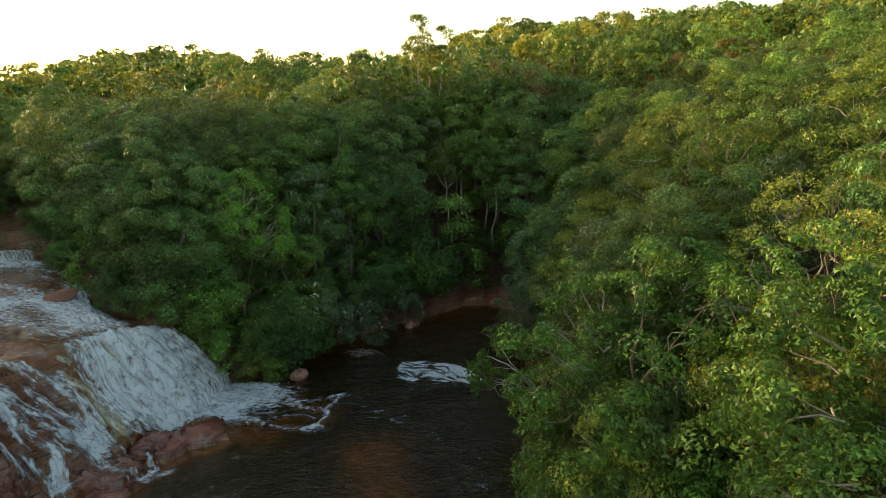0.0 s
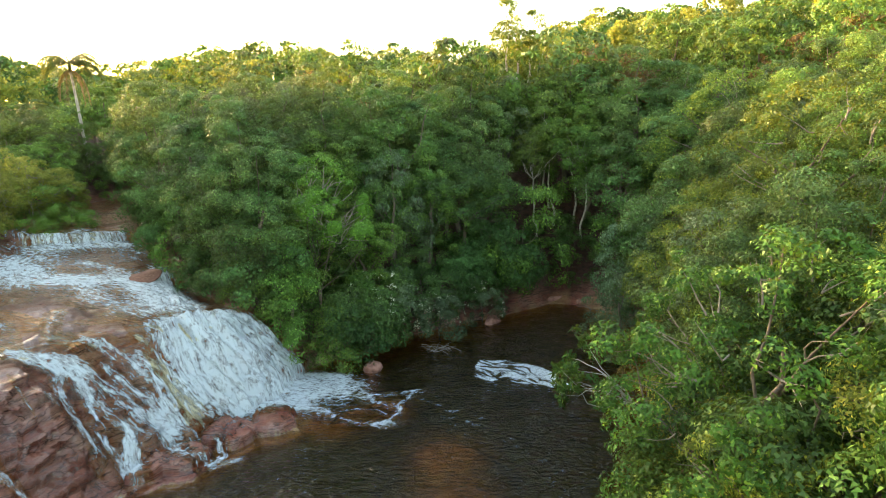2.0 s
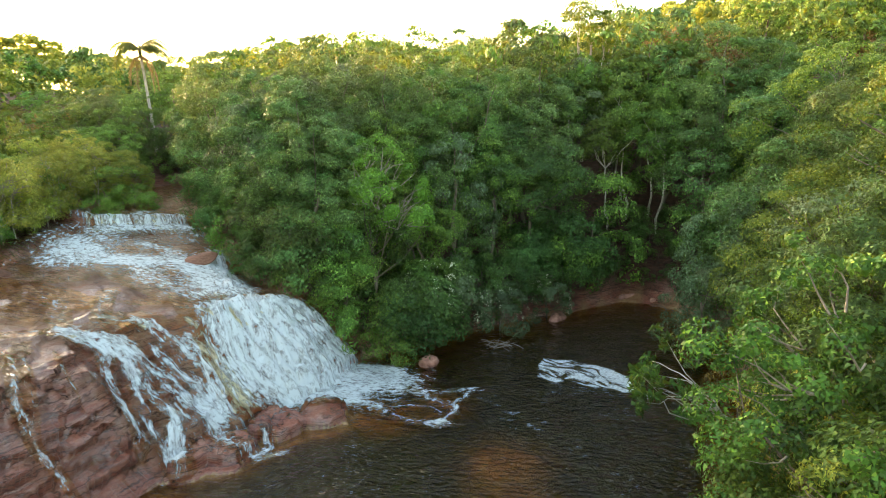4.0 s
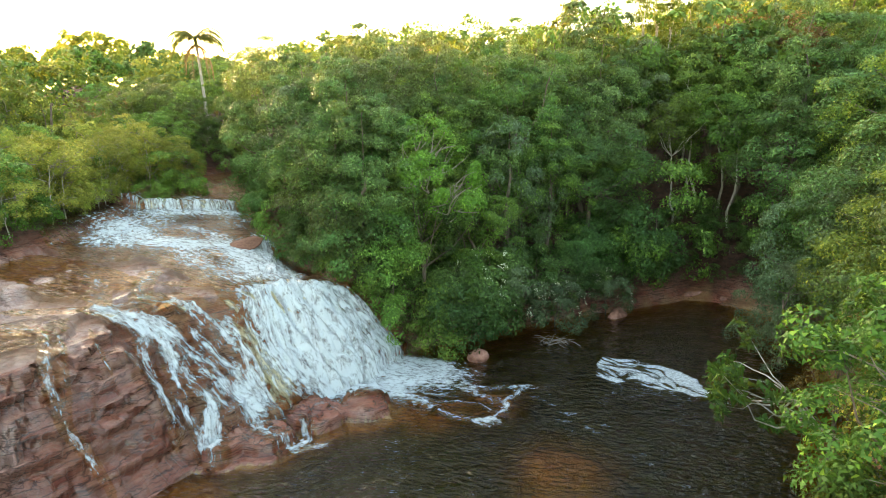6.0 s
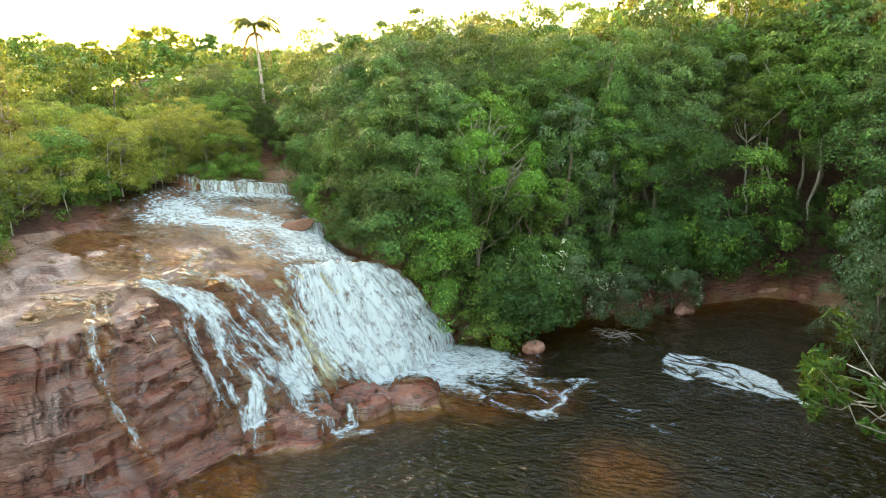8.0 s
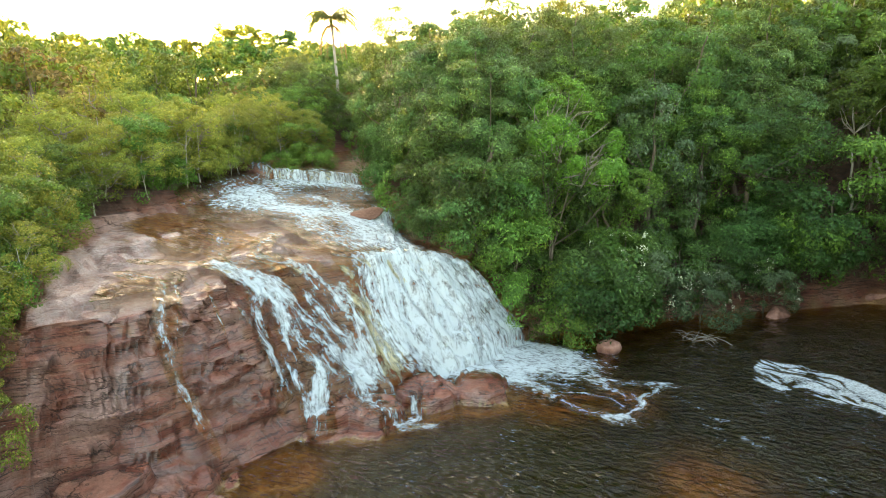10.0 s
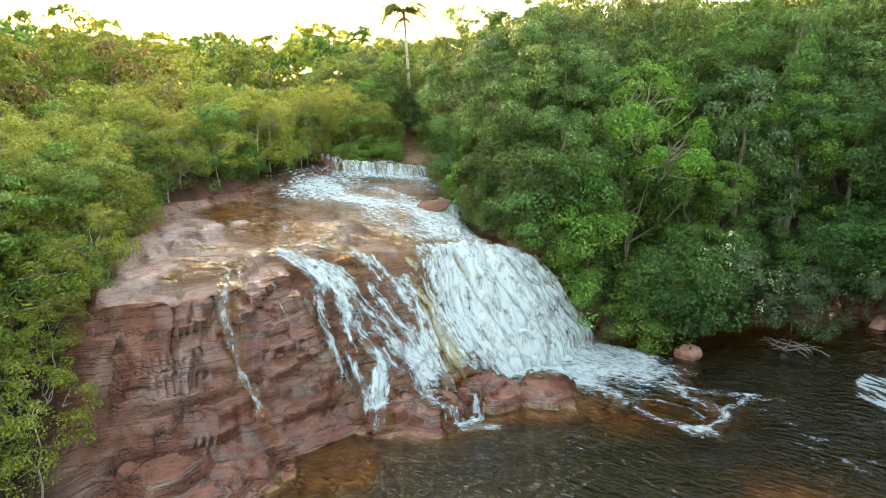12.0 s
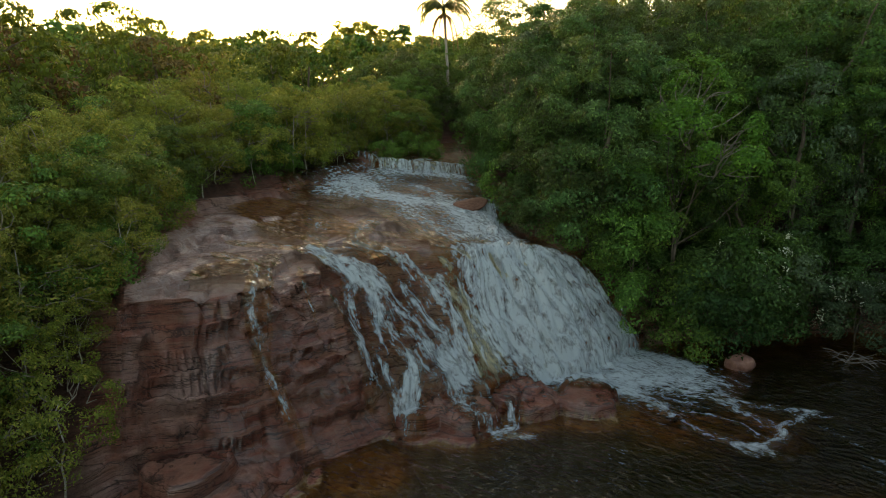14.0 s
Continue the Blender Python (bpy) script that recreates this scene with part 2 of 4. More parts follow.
def edge_distance(poly, x, y, closed=True):
    """Distance to the outline of a polygon."""
    best = np.full(x.shape, 1e9)
    n = len(poly)
    for i in range(n if closed else n - 1):
        (ax, ay), (bx, by) = poly[i], poly[(i + 1) % n]
        dx, dy = bx - ax, by - ay
        k = np.clip(((x - ax) * dx + (y - ay) * dy) / (dx * dx + dy * dy), 0, 1)
        best = np.minimum(best, np.hypot(x - ax - k * dx, y - ay - k * dy))
    return best


def inside(poly, x, y):
    res = np.zeros(x.shape, bool)
    n = len(poly)
    for i in range(n):
        (ax, ay), (bx, by) = poly[i], poly[(i + 1) % n]
        if ay != by:
            res ^= ((ay > y) != (by > y)) & (x < (bx - ax) * (y - ay) / (by - ay) + ax)
    return res


LATTICE = np.random.RandomState(5).rand(256, 256)


def vnoise(x, y, scale, octaves=3):
    """Smooth value noise in -1..1."""
    total, amp, norm = np.zeros(np.shape(x)), 1.0, 0.0
    for o in range(octaves):
        u, v = x * scale + 17.3 * o, y * scale + 9.1 * o
        i, j = np.floor(u).astype(int), np.floor(v).astype(int)
        fu, fv = u - i, v - j
        fu, fv = fu * fu * (3 - 2 * fu), fv * fv * (3 - 2 * fv)
        g = lambda a, b: LATTICE[a % 256, b % 256]
        total += amp * ((g(i, j) * (1 - fu) + g(i + 1, j) * fu) * (1 - fv) + (g(i, j + 1) * (1 - fu) + g(i + 1, j + 1) * fu) * fv)
        norm, amp, scale = norm + amp, amp * 0.5, scale * 2
    return total / norm * 2 - 1


def step01(a, b, v):
    k = np.clip((v - a) / (b - a), 0, 1)
    return k * k * (3 - 2 * k)


FOOT_Y = [17, 19, 22.5, 25.5, 28.5, 31, 33, 35.5, 38, 41, 43.5]
FOOT_X = [-24, -23.8, -21.2, -20.4, -19.8, -19.5, -18.8, -17.5, -16, -15.4, -15.2]
STEEP_Y = [18, 22, 25, 28, 30, 33, 36, 38, 42]
STEEP = [2.4, 2.4, 2.2, 1.6, 1.15, 1.2, 1.45, 1.7, 1.8]


SHOALS = [(-19.0, 25.6, 3.2, 0.14), (-16.6, 31.6, 2.4, 0.16), (-14.4, 34.6, 2.6, 0.1), (-11.2, 36.0, 3.0, 0.12), (-4.0, 32.6, 3.2, 0.24), (-3.0, 28.6, 3.2, 0.26), (-8.4, 37.6, 2.6, 0.14), (-11.5, 42.4, 2.6, 0.25)]


def slab(x, y):
    """The sloping bed of the river above the falls."""
    z = 3.2 - 0.186 * x - 0.03 * y
    q = -0.79 * (x + 38.3) + 0.61 * (y - 45.7)
    z = np.where(q > -6, np.minimum(z, 8.95 + 0.03 * q), z)
    z = z + step01(-0.15, 0.35, q) * 0.7
    near_wall = np.exp(-(edge_distance(RIGHT_BANK, x, y, False) / 2.0) ** 2)
    below = step01(0.2, 0.9, 0.79 * (x + 26.6) - 0.61 * (y - 44.6))
    return z - 0.9 * near_wall * below * step01(-19.5, -23.5, x)


def smooth_land(x, y):
    x, y = np.asarray(x, float), np.asarray(y, float)
    ip, ic = inside(POOL, x, y), inside(CHANNEL, x, y)
    dp, dc = edge_distance(POOL, x, y), edge_distance(CHANNEL, x, y)
    d = np.where(ip | ic, 0, np.minimum(dp, dc))
    bed = slab(x, y)
    gully = 0.75 * vnoise(y, x * 0.1, 0.62, 2) * step01(27, 29, y) * step01(37.5, 36, y)
    face = 0.35 + (np.interp(y, FOOT_Y, FOOT_X) + gully - x) * np.interp(y, STEEP_Y, STEEP)
    k = 0.5
    river = -k * np.log(np.exp(-np.clip(bed, -20, 40) / k) + np.exp(-np.clip(face, -20, 40) / k))
    w = np.where(ip, 0.0, np.where(ic, 1.0, np.clip(dp / (dp + dc + 1e-6), 0, 1)))
    edge = np.where(x < -10, np.clip(np.where(x < -16, river, 0), 0, 13), 0) * w
    west = step01(-4, 4, -(y - 45.7) * 0.79 - (x + 34) * 0.61)
    rise = 1.0 * (1 - np.exp(-d / 0.7)) + (7.0 - 5.0 * west) * (1 - np.exp(-d / 13)) + (18 + 16 * step01(-25, 30, x) - 0.5 * west) * (1 - np.exp(-d / 110)) + 2.5 * vnoise(x, y, 0.015, 2) * step01(20, 90, d)
    valley = np.exp(-(edge_distance([(-42, 62), (-110, 150), (-400, 520)], x, y, False) / 26) ** 2) * step01(3, 25, d)
    z = edge + rise * (1 - 0.36 * valley)
    z = np.where(ic, river, z)
    floor_ = -np.minimum(1.6, 0.12 + 0.3 * dp)
    for sx, sy, sr, sh in SHOALS:
        floor_ = np.maximum(floor_, -sh - 1.5 * step01(0.4, 1.3, np.hypot(x - sx, y - sy) / sr + 0.25 * vnoise(x, y, 0.4)))
    z = np.where(ip, floor_, z)
    return z, ip, ic, dp, dc, d


def terrace(z, x, y, step, amount):
    u = (z + 0.3 * vnoise(x, y, 0.22) + 0.06 * vnoise(x, y, 1.2)) / step
    f = np.floor(u)
    s = step01(0.8, 1.0, u - f)
    return z + amount * ((f + s) * step - u * step)


APRON = [(-20.0, 29.6, 1.6, 1.2), (-18.0, 30.6, 1.7, 0.85), (-16.9, 33.4, 1.7, 1.0), (-14.9, 35.2, 2.0, 0.75), (-12.6, 36.0, 1.9, 0.16), (-10.0, 36.8, 1.9, -0.02), (-8.3, 37.6, 1.5, 0.0), (-22.3, 20.6, 2.0, 1.9), (-21.3, 23.2, 1.6, 0.9)]


def land(x, y):
    z, ip, ic, dp, dc, d = smooth_land(x, y)
    for ax, ay, r, h in APRON:
        g = np.hypot(x - ax, y - ay) / r
        z = np.where(ip, np.maximum(z, h - 1.2 * np.maximum(g - 0.7, 0) - 0.25 * g * g + 0.12 * vnoise(x, y, 0.9)), z)
    rock = np.where(ic | (d < 2.0), 1.0, 0.0) * np.where(ip & (z < -0.1), 0.3, 1)
    ledge = np.where(ic | ip, 1.0, 0.6)
    z = z + rock * ledge * (0.28 * vnoise(x, y, 0.35, 2) + 0.1 * vnoise(x, y, 1.4, 3))
    z = np.where(rock > 0, terrace(z, x, y, 0.8, 0.8 * rock), z)
    z = np.where(rock > 0, terrace(z, x + 40, y, 0.26, 0.7 * rock), z)
    crack = np.abs(vnoise(x * 0.7 + y * 0.7, y * 0.5 - x * 0.5, 0.5, 2))
    z = z - rock * 0.22 * np.exp(-(crack / 0.045) ** 2)
    return z + (1 - rock) * 0.15 * vnoise(x, y, 0.4)


def mesh_of(name, verts, faces, material, smooth=False, **attributes):
    me = bpy.data.meshes.new(name)
    verts, faces = np.asarray(verts, np.float32), np.asarray(faces, np.int32)
    n = faces.shape[1]
    me.vertices.add(len(verts))
    me.vertices.foreach_set("co", verts.ravel())
    me.loops.add(faces.size)
    me.loops.foreach_set("vertex_index", faces.ravel())
    me.polygons.add(len(faces))
    me.polygons.foreach_set("loop_start", np.arange(0, faces.size, n, dtype=np.int32))
    me.polygons.foreach_set("use_smooth", np.full(len(faces), smooth))
    for key, val in attributes.items():
        a = me.attributes.new(key, "FLOAT", "POINT")
        a.data.foreach_set("value", np.asarray(val, np.float32).ravel())
    me.materials.append(material)
    me.update(calc_edges=True)
    me.validate()
    return me


def grid(xs, ys):
    gx, gy = np.meshgrid(xs, ys, indexing="ij")
    i = np.arange(len(xs) * len(ys)).reshape(len(xs), len(ys))
    faces = np.stack([i[:-1, :-1], i[1:, :-1], i[1:, 1:], i[:-1, 1:]], -1).reshape(-1, 4)
    return gx, gy, faces


def spread(lo, hi, fine, out_lo, out_hi, growth=1.12):
    """Even steps from lo to hi, then ever wider ones to the outer limits."""
    mid = list(np.arange(lo, hi, fine))
    left, right, s = [lo], [mid[-1]], fine
    while left[-1] > out_lo:
        s *= growth
        left.append(left[-1] - s)
    s = fine
    while right[-1] < out_hi:
        s *= growth
        right.append(right[-1] + s)
    return np.array(left[:0:-1] + mid + right[1:])


GX = spread(-26.5, -14.5, 0.055, -2500, 2500, 1.05)
gx, gy, gf = grid(GX, spread(18, 47, 0.11, -2500, 2500, 1.12))
gz = land(gx, gy)
_, gip, gic, gdp, gdc, gd = smooth_land(gx, gy)
soilness = np.where(gip | gic, 0, step01(0.3, 1.8, gd + 0.5 * vnoise(gx, gy, 0.6)))
wetness = np.where(gip, 1, np.where(gic, step01(-0.35, 0.35, vnoise(gx, gy, 0.3) + np.where(gy > 29, 0.45, 0.25)), 0.4))
# broken blocks on the steep face: layers that stand out or lie back
face_slope = np.gradient(smooth_land(gx, gy)[0], axis=0) / np.gradient(gx, axis=0)
steep = step01(0.6, 1.1, np.abs(face_slope)) * gic * step01(0.2, 0.8, gz) * (np.abs(np.gradient(gx, axis=0)) < 0.2)
layer = np.floor((gz + 0.25 * vnoise(gx, gy, 0.3)) / 0.55).astype(int)
column = np.floor(gy / 1.4 + LATTICE[layer % 256, 7] * 5 + 0.25 * vnoise(gx, gy, 0.9)).astype(int)
block = LATTICE[layer % 256, column % 256] - 0.85
thin_bed = LATTICE[np.floor((gz + 0.12 * vnoise(gx, gy, 0.5)) / 0.24).astype(int) % 256, np.floor(gy / 2.6 + 0.3 * vnoise(gx, gy, 0.6)).astype(int) % 256] - 0.8
gx = gx + steep * step01(35.5, 30, gy) * (0.55 * block + 0.3 * thin_bed + 0.1 * vnoise(gy, gz, 1.8, 3))
# mask of the painted sky sheen: level bed above the falls
sky_sheen = gic * step01(0.75, 0.35, np.abs(face_slope)) * step01(2.0, 4.0, gz)
ground = new("ground", mesh_of("ground", np.stack([gx, gy, gz], -1).reshape(-1, 3), gf, ROCK, True, wet=wetness, soil=soilness, pale=sky_sheen, sand=np.where(gip & (gz < 0.02), 1.0, 0.0)))
tagged(ground, "reddish layered sandstone river bed and forest floor", "ground", kind="structure")


SWIRL = [(-3.5, 43.9), (-3.1, 45.5), (-1.2, 45.5), (1.0, 44.8), (2.6, 43.3), (4.4, 40.0), (3.2, 40.7), (1.5, 41.2), (-1.8, 41.4), (-3.1, 42.2)]


def foam_field(x, y):
    """How much foam lies on the pool, with sky glints painted in as foam."""
    f = np.zeros(x.shape)
    wx, wy = x + 0.9 * vnoise(x, y, 0.55, 2), y + 0.9 * vnoise(x + 30, y, 0.55, 2)
    # the swirl: a comet of thick foam drawn out in curls
    sx, sy = x + 0.35 * vnoise(x, y, 0.9, 3), y + 0.35 * vnoise(x + 30, y, 0.9, 3)
    deep = np.where(inside(SWIRL, sx, sy), 1.0, -1.0) * edge_distance(SWIRL, sx, sy)
    u, v = x * 0.87 - (y - 43) * 0.5, x * 0.5 + (y - 43) * 0.87
    cx, cy = u + 1.1 * vnoise(u, v, 0.45, 2), v + 0.8 * vnoise(u + 12, v, 0.45, 2)
    lines = np.exp(-(vnoise(cx * 0.55, cy * 1.9, 1.0, 3) / 0.17) ** 2) * step01(2.6, 0.2, deep + 0.9 * vnoise(x, y, 0.7))
    f = np.maximum(f, step01(-0.12, 0.3, deep) * (0.84 - 0.72 * lines))
    speck = step01(0.25, 0.8, vnoise(x, y, 4.0, 2)) * np.exp(-(np.hypot((x + 1.0) / 6.0, (y - 45.5) / 4.0)) ** 4)
    f = np.maximum(f, 0.42 * speck)
    stream = np.exp(-(edge_distance([(-6.0, 39.0), (-4.1, 36.8), (-1.7, 34.8), (0.6, 33.4), (1.9, 31.0), (2.2, 20)], wx, wy, False) / 1.0) ** 2)
    f = np.maximum(f, 0.52 * stream * step01(-0.2, 0.6, vnoise(x, y, 2.6, 3)))
    # small pale dabs painted as foam for the sky's glints on ripples
    glint = step01(0.1, 0.7, vnoise(wx * 0.9 + 0.4 * wy, wy * 2.2 - 0.5 * wx, 2.4, 2)) * step01(-24, -12, x) * step01(44, 38, y)
    f = np.maximum(f, 0.3 * glint * step01(-0.5, 0.4, vnoise(x, y, 0.16, 2)))
    for pts, wd, amt in RIPPLES:
        dd = edge_distance(pts, x + 0.35 * vnoise(x, y, 0.7), y + 0.35 * vnoise(x + 50, y, 0.7), False)
        f = np.maximum(f, amt * np.exp(-(dd / wd) ** 2) * (0.75 + 0.5 * vnoise(x, y, 0.9, 2)))
    return np.clip(f, 0, 1)


RIPPLES = [([(-13.6, 43.8), (-11.5, 43.4), (-9.5, 42.0)], 0.2, 0.5),
           ([(-19.8, 27.9), (-18.6, 28.9)], 0.35, 0.8), ([(-16.4, 30.4), (-15.2, 31.4)], 0.4, 0.75), ([(-21.2, 24.6), (-20.8, 26.2)], 0.2, 0.6)]
px, py, pf = grid(np.concatenate([np.arange(-26, -4.5, 0.13), np.arange(-4.5, 5, 0.06), np.arange(5, 12.01, 0.13)]), np.concatenate([np.arange(-60, 18, 2.0), np.arange(18, 39.5, 0.12), np.arange(39.5, 46.5, 0.06), np.arange(46.5, 60.5, 0.13)]))
pool_bed = land(px, py)
pool_depth = np.clip(-pool_bed, 0, 1.5) / 1.5
ff_ = foam_field(px, py)
pz = 0.03 * vnoise(px, py, 0.8, 2) + 0.1 * ff_ * vnoise(px, py, 1.6, 2)
keep = (pool_bed < 0.25).ravel()
pf = pf[keep[pf].any(1)]
pool = new("pool_water", mesh_of("pool_water", np.stack([px, py, pz], -1).reshape(-1, 3), pf, WATER, True, depth=pool_depth, foam=ff_))
tagged(pool, "dark tea-coloured river pool with a foam swirl", "water", kind="structure")

# the river above the falls: a thin sheet between the ledges
ux, uy, uf = grid(np.arange(-50, -14, 0.15), np.arange(18, 84, 0.15))
u_in = inside(CHANNEL, ux, uy)
bed_ = land(ux, uy)
q_ = -0.79 * (ux + 38.3) + 0.61 * (uy - 45.7)
face_ = 0.35 + (np.interp(uy, FOOT_Y, FOOT_X) - ux) * np.interp(uy, STEEP_Y, STEEP)
uz = smooth_land(ux, uy)[0] + np.where(q_ > 0.3, 0.1, 0.0) + 0.03 * vnoise(ux, uy, 0.9, 2)
u_ok = (u_in & (uz > bed_ - 0.05) & (face_ > slab(ux, uy) + 1.6) & ((np.hypot((ux + 30.5) / 4.5, (uy - 31.0) / 2.6) + 0.3 * vnoise(ux, uy, 0.4) < 1) | (q_ > 0.2) | (vnoise(ux, uy, 0.25) > 0.1))).ravel()
uf = uf[u_ok[uf].all(1)]
white = 0.3 * step01(0.0, 0.6, vnoise(ux * 0.6 + uy * 0.8, (uy * 0.6 - ux * 0.8) * 0.35, 0.9, 3) + np.where(uy > 34, 0.45, -0.5) - 0.6 * step01(1, 4, q_))
upper = new("upper_river_water", mesh_of("upper_river_water", np.stack([ux, uy, uz], -1).reshape(-1, 3), uf, WATER, True, depth=np.clip((uz - bed_) * 0.12, 0, 0.05) + 0.14 * (np.hypot((ux + 30.5) / 4.0, (uy - 32.0) / 3.0) < 1), foam=np.clip(white, 0, 1)))
tagged(upper, "thin amber river water running over the rock slab", "water", kind="structure")

# ---- falling and running water ----
# each course: half width at its head and foot, whiteness, thickness, and the way it takes in plan
MAIN_FALL = [
    (0.8, 0.8, 0.78, 0.18, [(-22.6, 35.4), (-21.8, 35.7), (-21.1, 35.1), (-20.2, 34.7), (-19.0, 34.7), (-18.1, 35.4)]),
    (0.55, 0.9, 0.9, 0.3, [(-21.8, 36.6), (-20.6, 36.0), (-19.4, 35.7), (-17.9, 36.2), (-16.2, 36.5)]),
    (0.6, 1.1, 1.0, 0.4, [(-21.2, 37.3), (-19.6, 36.8), (-18.2, 36.9), (-16.6, 37.4), (-14.2, 37.6)]),
    (0.6, 1.2, 1.0, 0.45, [(-20.8, 38.2), (-19.2, 37.8), (-17.5, 38.3), (-15.9, 39.0), (-13.0, 39.0)]),
    (0.6, 1.15, 0.95, 0.3, [(-20.4, 39.0), (-18.7, 38.9), (-17.2, 39.6), (-15.6, 40.6), (-13.8, 40.6), (-11.6, 40.1)]),
    (0.4, 0.7, 0.6, 0.08, [(-15.0, 37.0), (-13.0, 37.0), (-11.2, 36.2)]),
    (0.5, 0.9, 0.8, 0.18, [(-19.9, 39.5), (-18.3, 39.9), (-16.7, 40.8), (-15.0, 41.7), (-13.0, 41.6), (-10.8, 40.7)]),
    (1.0, 1.3, 0.6, 0.15, [(-16.4, 38.0), (-14.6, 38.6), (-12.4, 39.2), (-9.8, 39.4)]),
]
CASCADES = [
    (0.28, 0.22, 0.73, 0.06, [(-25.3, 28.4), (-24.9, 29.5), (-24.2, 29.9), (-23.1, 29.0), (-22.1, 28.6), (-21.1, 28.0), (-20.6, 27.4)]),
    (0.14, 0.2, 0.64, 0.05, [(-23.0, 27.9), (-22.5, 28.3), (-22.1, 28.7)]),
    (0.3, 0.75, 0.85, 0.1, [(-25.6, 28.6), (-25.0, 29.9), (-23.7, 31.0), (-22.4, 31.2), (-21.4, 31.7), (-20.6, 31.6), (-19.9, 32.1), (-19.0, 33.0)]),
    (0.3, 0.5, 0.82, 0.1, [(-25.4, 31.2), (-24.2, 32.8), (-23.2, 33.2), (-22.2, 33.4), (-21.4, 33.5), (-20.6, 33.3), (-19.9, 33.1), (-18.9, 33.2)]),
    (0.2, 0.35, 0.70, 0.06, [(-22.4, 33.6), (-20.9, 34.2), (-20.0, 33.8), (-18.6, 33.9)]),
    (0.25, 0.4, 0.73, 0.06, [(-23.9, 30.8), (-22.6, 30.2), (-21.6, 30.1), (-20.6, 30.2), (-19.9, 29.0), (-19.1, 28.3)]),
    (0.3, 0.45, 0.77, 0.08, [(-20.7, 30.0), (-19.9, 28.9), (-19.2, 28.3)]),
    (0.3, 0.35, 0.70, 0.06, [(-20.3, 32.0), (-18.9, 31.2), (-17.6, 30.6), (-16.6, 30.2)]),
    (0.2, 0.4, 0.73, 0.05, [(-16.9, 32.4), (-16.2, 31.2), (-16.6, 30.1)]),
    (0.16, 0.2, 0.70, 0.06, [(-24.2, 30.2), (-23.3, 30.4), (-22.3, 29.7), (-21.4, 29.2), (-20.5, 28.8)]),
    (0.16, 0.25, 0.70, 0.06, [(-23.2, 32.2), (-22.2, 32.4), (-21.2, 32.6), (-20.2, 32.6), (-19.3, 32.2)]),
    (0.2, 0.25, 0.70, 0.06, [(-22.8, 34.4), (-21.8, 34.6), (-20.6, 34.5), (-19.2, 34.2), (-18.2, 34.4)]),
    (0.13, 0.2, 0.70, 0.05, [(-25.0, 25.6), (-23.9, 24.8), (-23.2, 24.2), (-22.8, 24.0), (-22.4, 23.9), (-21.8, 24.2), (-21.0, 24.4)]),
    (0.1, 0.14, 0.61, 0.04, [(-24.6, 26.0), (-23.8, 25.4), (-23.1, 24.8), (-22.6, 24.3)]),
    (0.1, 0.12, 0.54, 0.03, [(-24.2, 27.2), (-23.3, 26.8), (-22.6, 26.6)]),
]
RAPIDS = [
    (2.03, 1.62, 0.76, 0.08, [(-38.2, 47.6), (-36.6, 43.4), (-35.6, 40.0), (-33.4, 36.6), (-31.8, 34.6)]),
    (1.49, 1.22, 0.70, 0.08, [(-37.4, 48.6), (-35.6, 49.6), (-33.2, 49.6), (-31.0, 47.4), (-29.2, 46.2)]),
    (1.22, 1.35, 0.78, 0.08, [(-35.4, 41.0), (-32.2, 39.0), (-30.2, 40.2), (-27.6, 40.8), (-25.2, 40.8), (-23.6, 40.4), (-21.8, 38.8)]),
    (0.61, 1.22, 0.90, 0.2, [(-28.2, 45.8), (-27.0, 44.4), (-25.4, 42.6), (-24.0, 41.2), (-22.4, 39.6), (-21.0, 38.4)]),
    (0.94, 1.08, 0.74, 0.07, [(-31.2, 40.6), (-29.2, 38.8), (-27.4, 37.6), (-25.8, 37.1), (-24.0, 36.8), (-22.2, 36.2)]),
    (0.94, 1.08, 0.68, 0.06, [(-33.6, 43.6), (-31.0, 43.6), (-28.6, 42.6), (-26.8, 42.2), (-24.6, 40.0), (-22.6, 37.6)]),
    (0.35, 0.35, 0.53, 0.05, [(-27.6, 34.6), (-26.2, 32.4), (-25.2, 31.6), (-24.2, 32.6)]),
    (0.3, 0.3, 0.51, 0.05, [(-27.6, 26.0), (-26.6, 27.2), (-25.6, 28.4)]),
    (0.4, 0.4, 0.46, 0.04, [(-29.6, 31.8), (-27.6, 31.0), (-26.2, 29.6), (-25.2, 29.2)]),
    (0.3, 0.3, 0.48, 0.04, [(-26.6, 24.8), (-25.8, 25.2), (-25.0, 25.6)]),
    (0.3, 0.35, 0.63, 0.08, [(-14.7, 36.8), (-12.7, 36.6), (-10.5, 35.6), (-9.3, 35.3), (-8.1, 35.4), (-6.7, 35.5)]),
    (0.3, 0.3, 0.63, 0.08, [(-12.9, 39.9), (-11.2, 39.3), (-9.7, 39.1), (-8.1, 39.4), (-5.8, 40.0)]),
    (0.28, 0.2, 0.63, 0.08, [(-8.4, 35.2), (-7.5, 36.4), (-7.4, 38.1), (-6.9, 39.8)]),
    (0.25, 0.3, 0.57, 0.08, [(-12.4, 38.4), (-10.2, 38.6), (-8.8, 38.0), (-7.4, 37.4)]),
    (0.18, 0.18, 0.57, 0.06, [(-11.6, 36.4), (-10.2, 37.2), (-8.8, 37.0), (-7.8, 36.4)]),
]
CURTAIN = [(0.45, 0.8, 0.42 + 0.3 * (k % 3), 0.1, [(-38.9 + 0.55 * k, 46.1 + 0.75 * k), (-38.1 + 0.55 * k, 45.5 + 0.75 * k), (-36.6 + 0.55 * k, 44.3 + 0.75 * k)]) for k in range(8)]


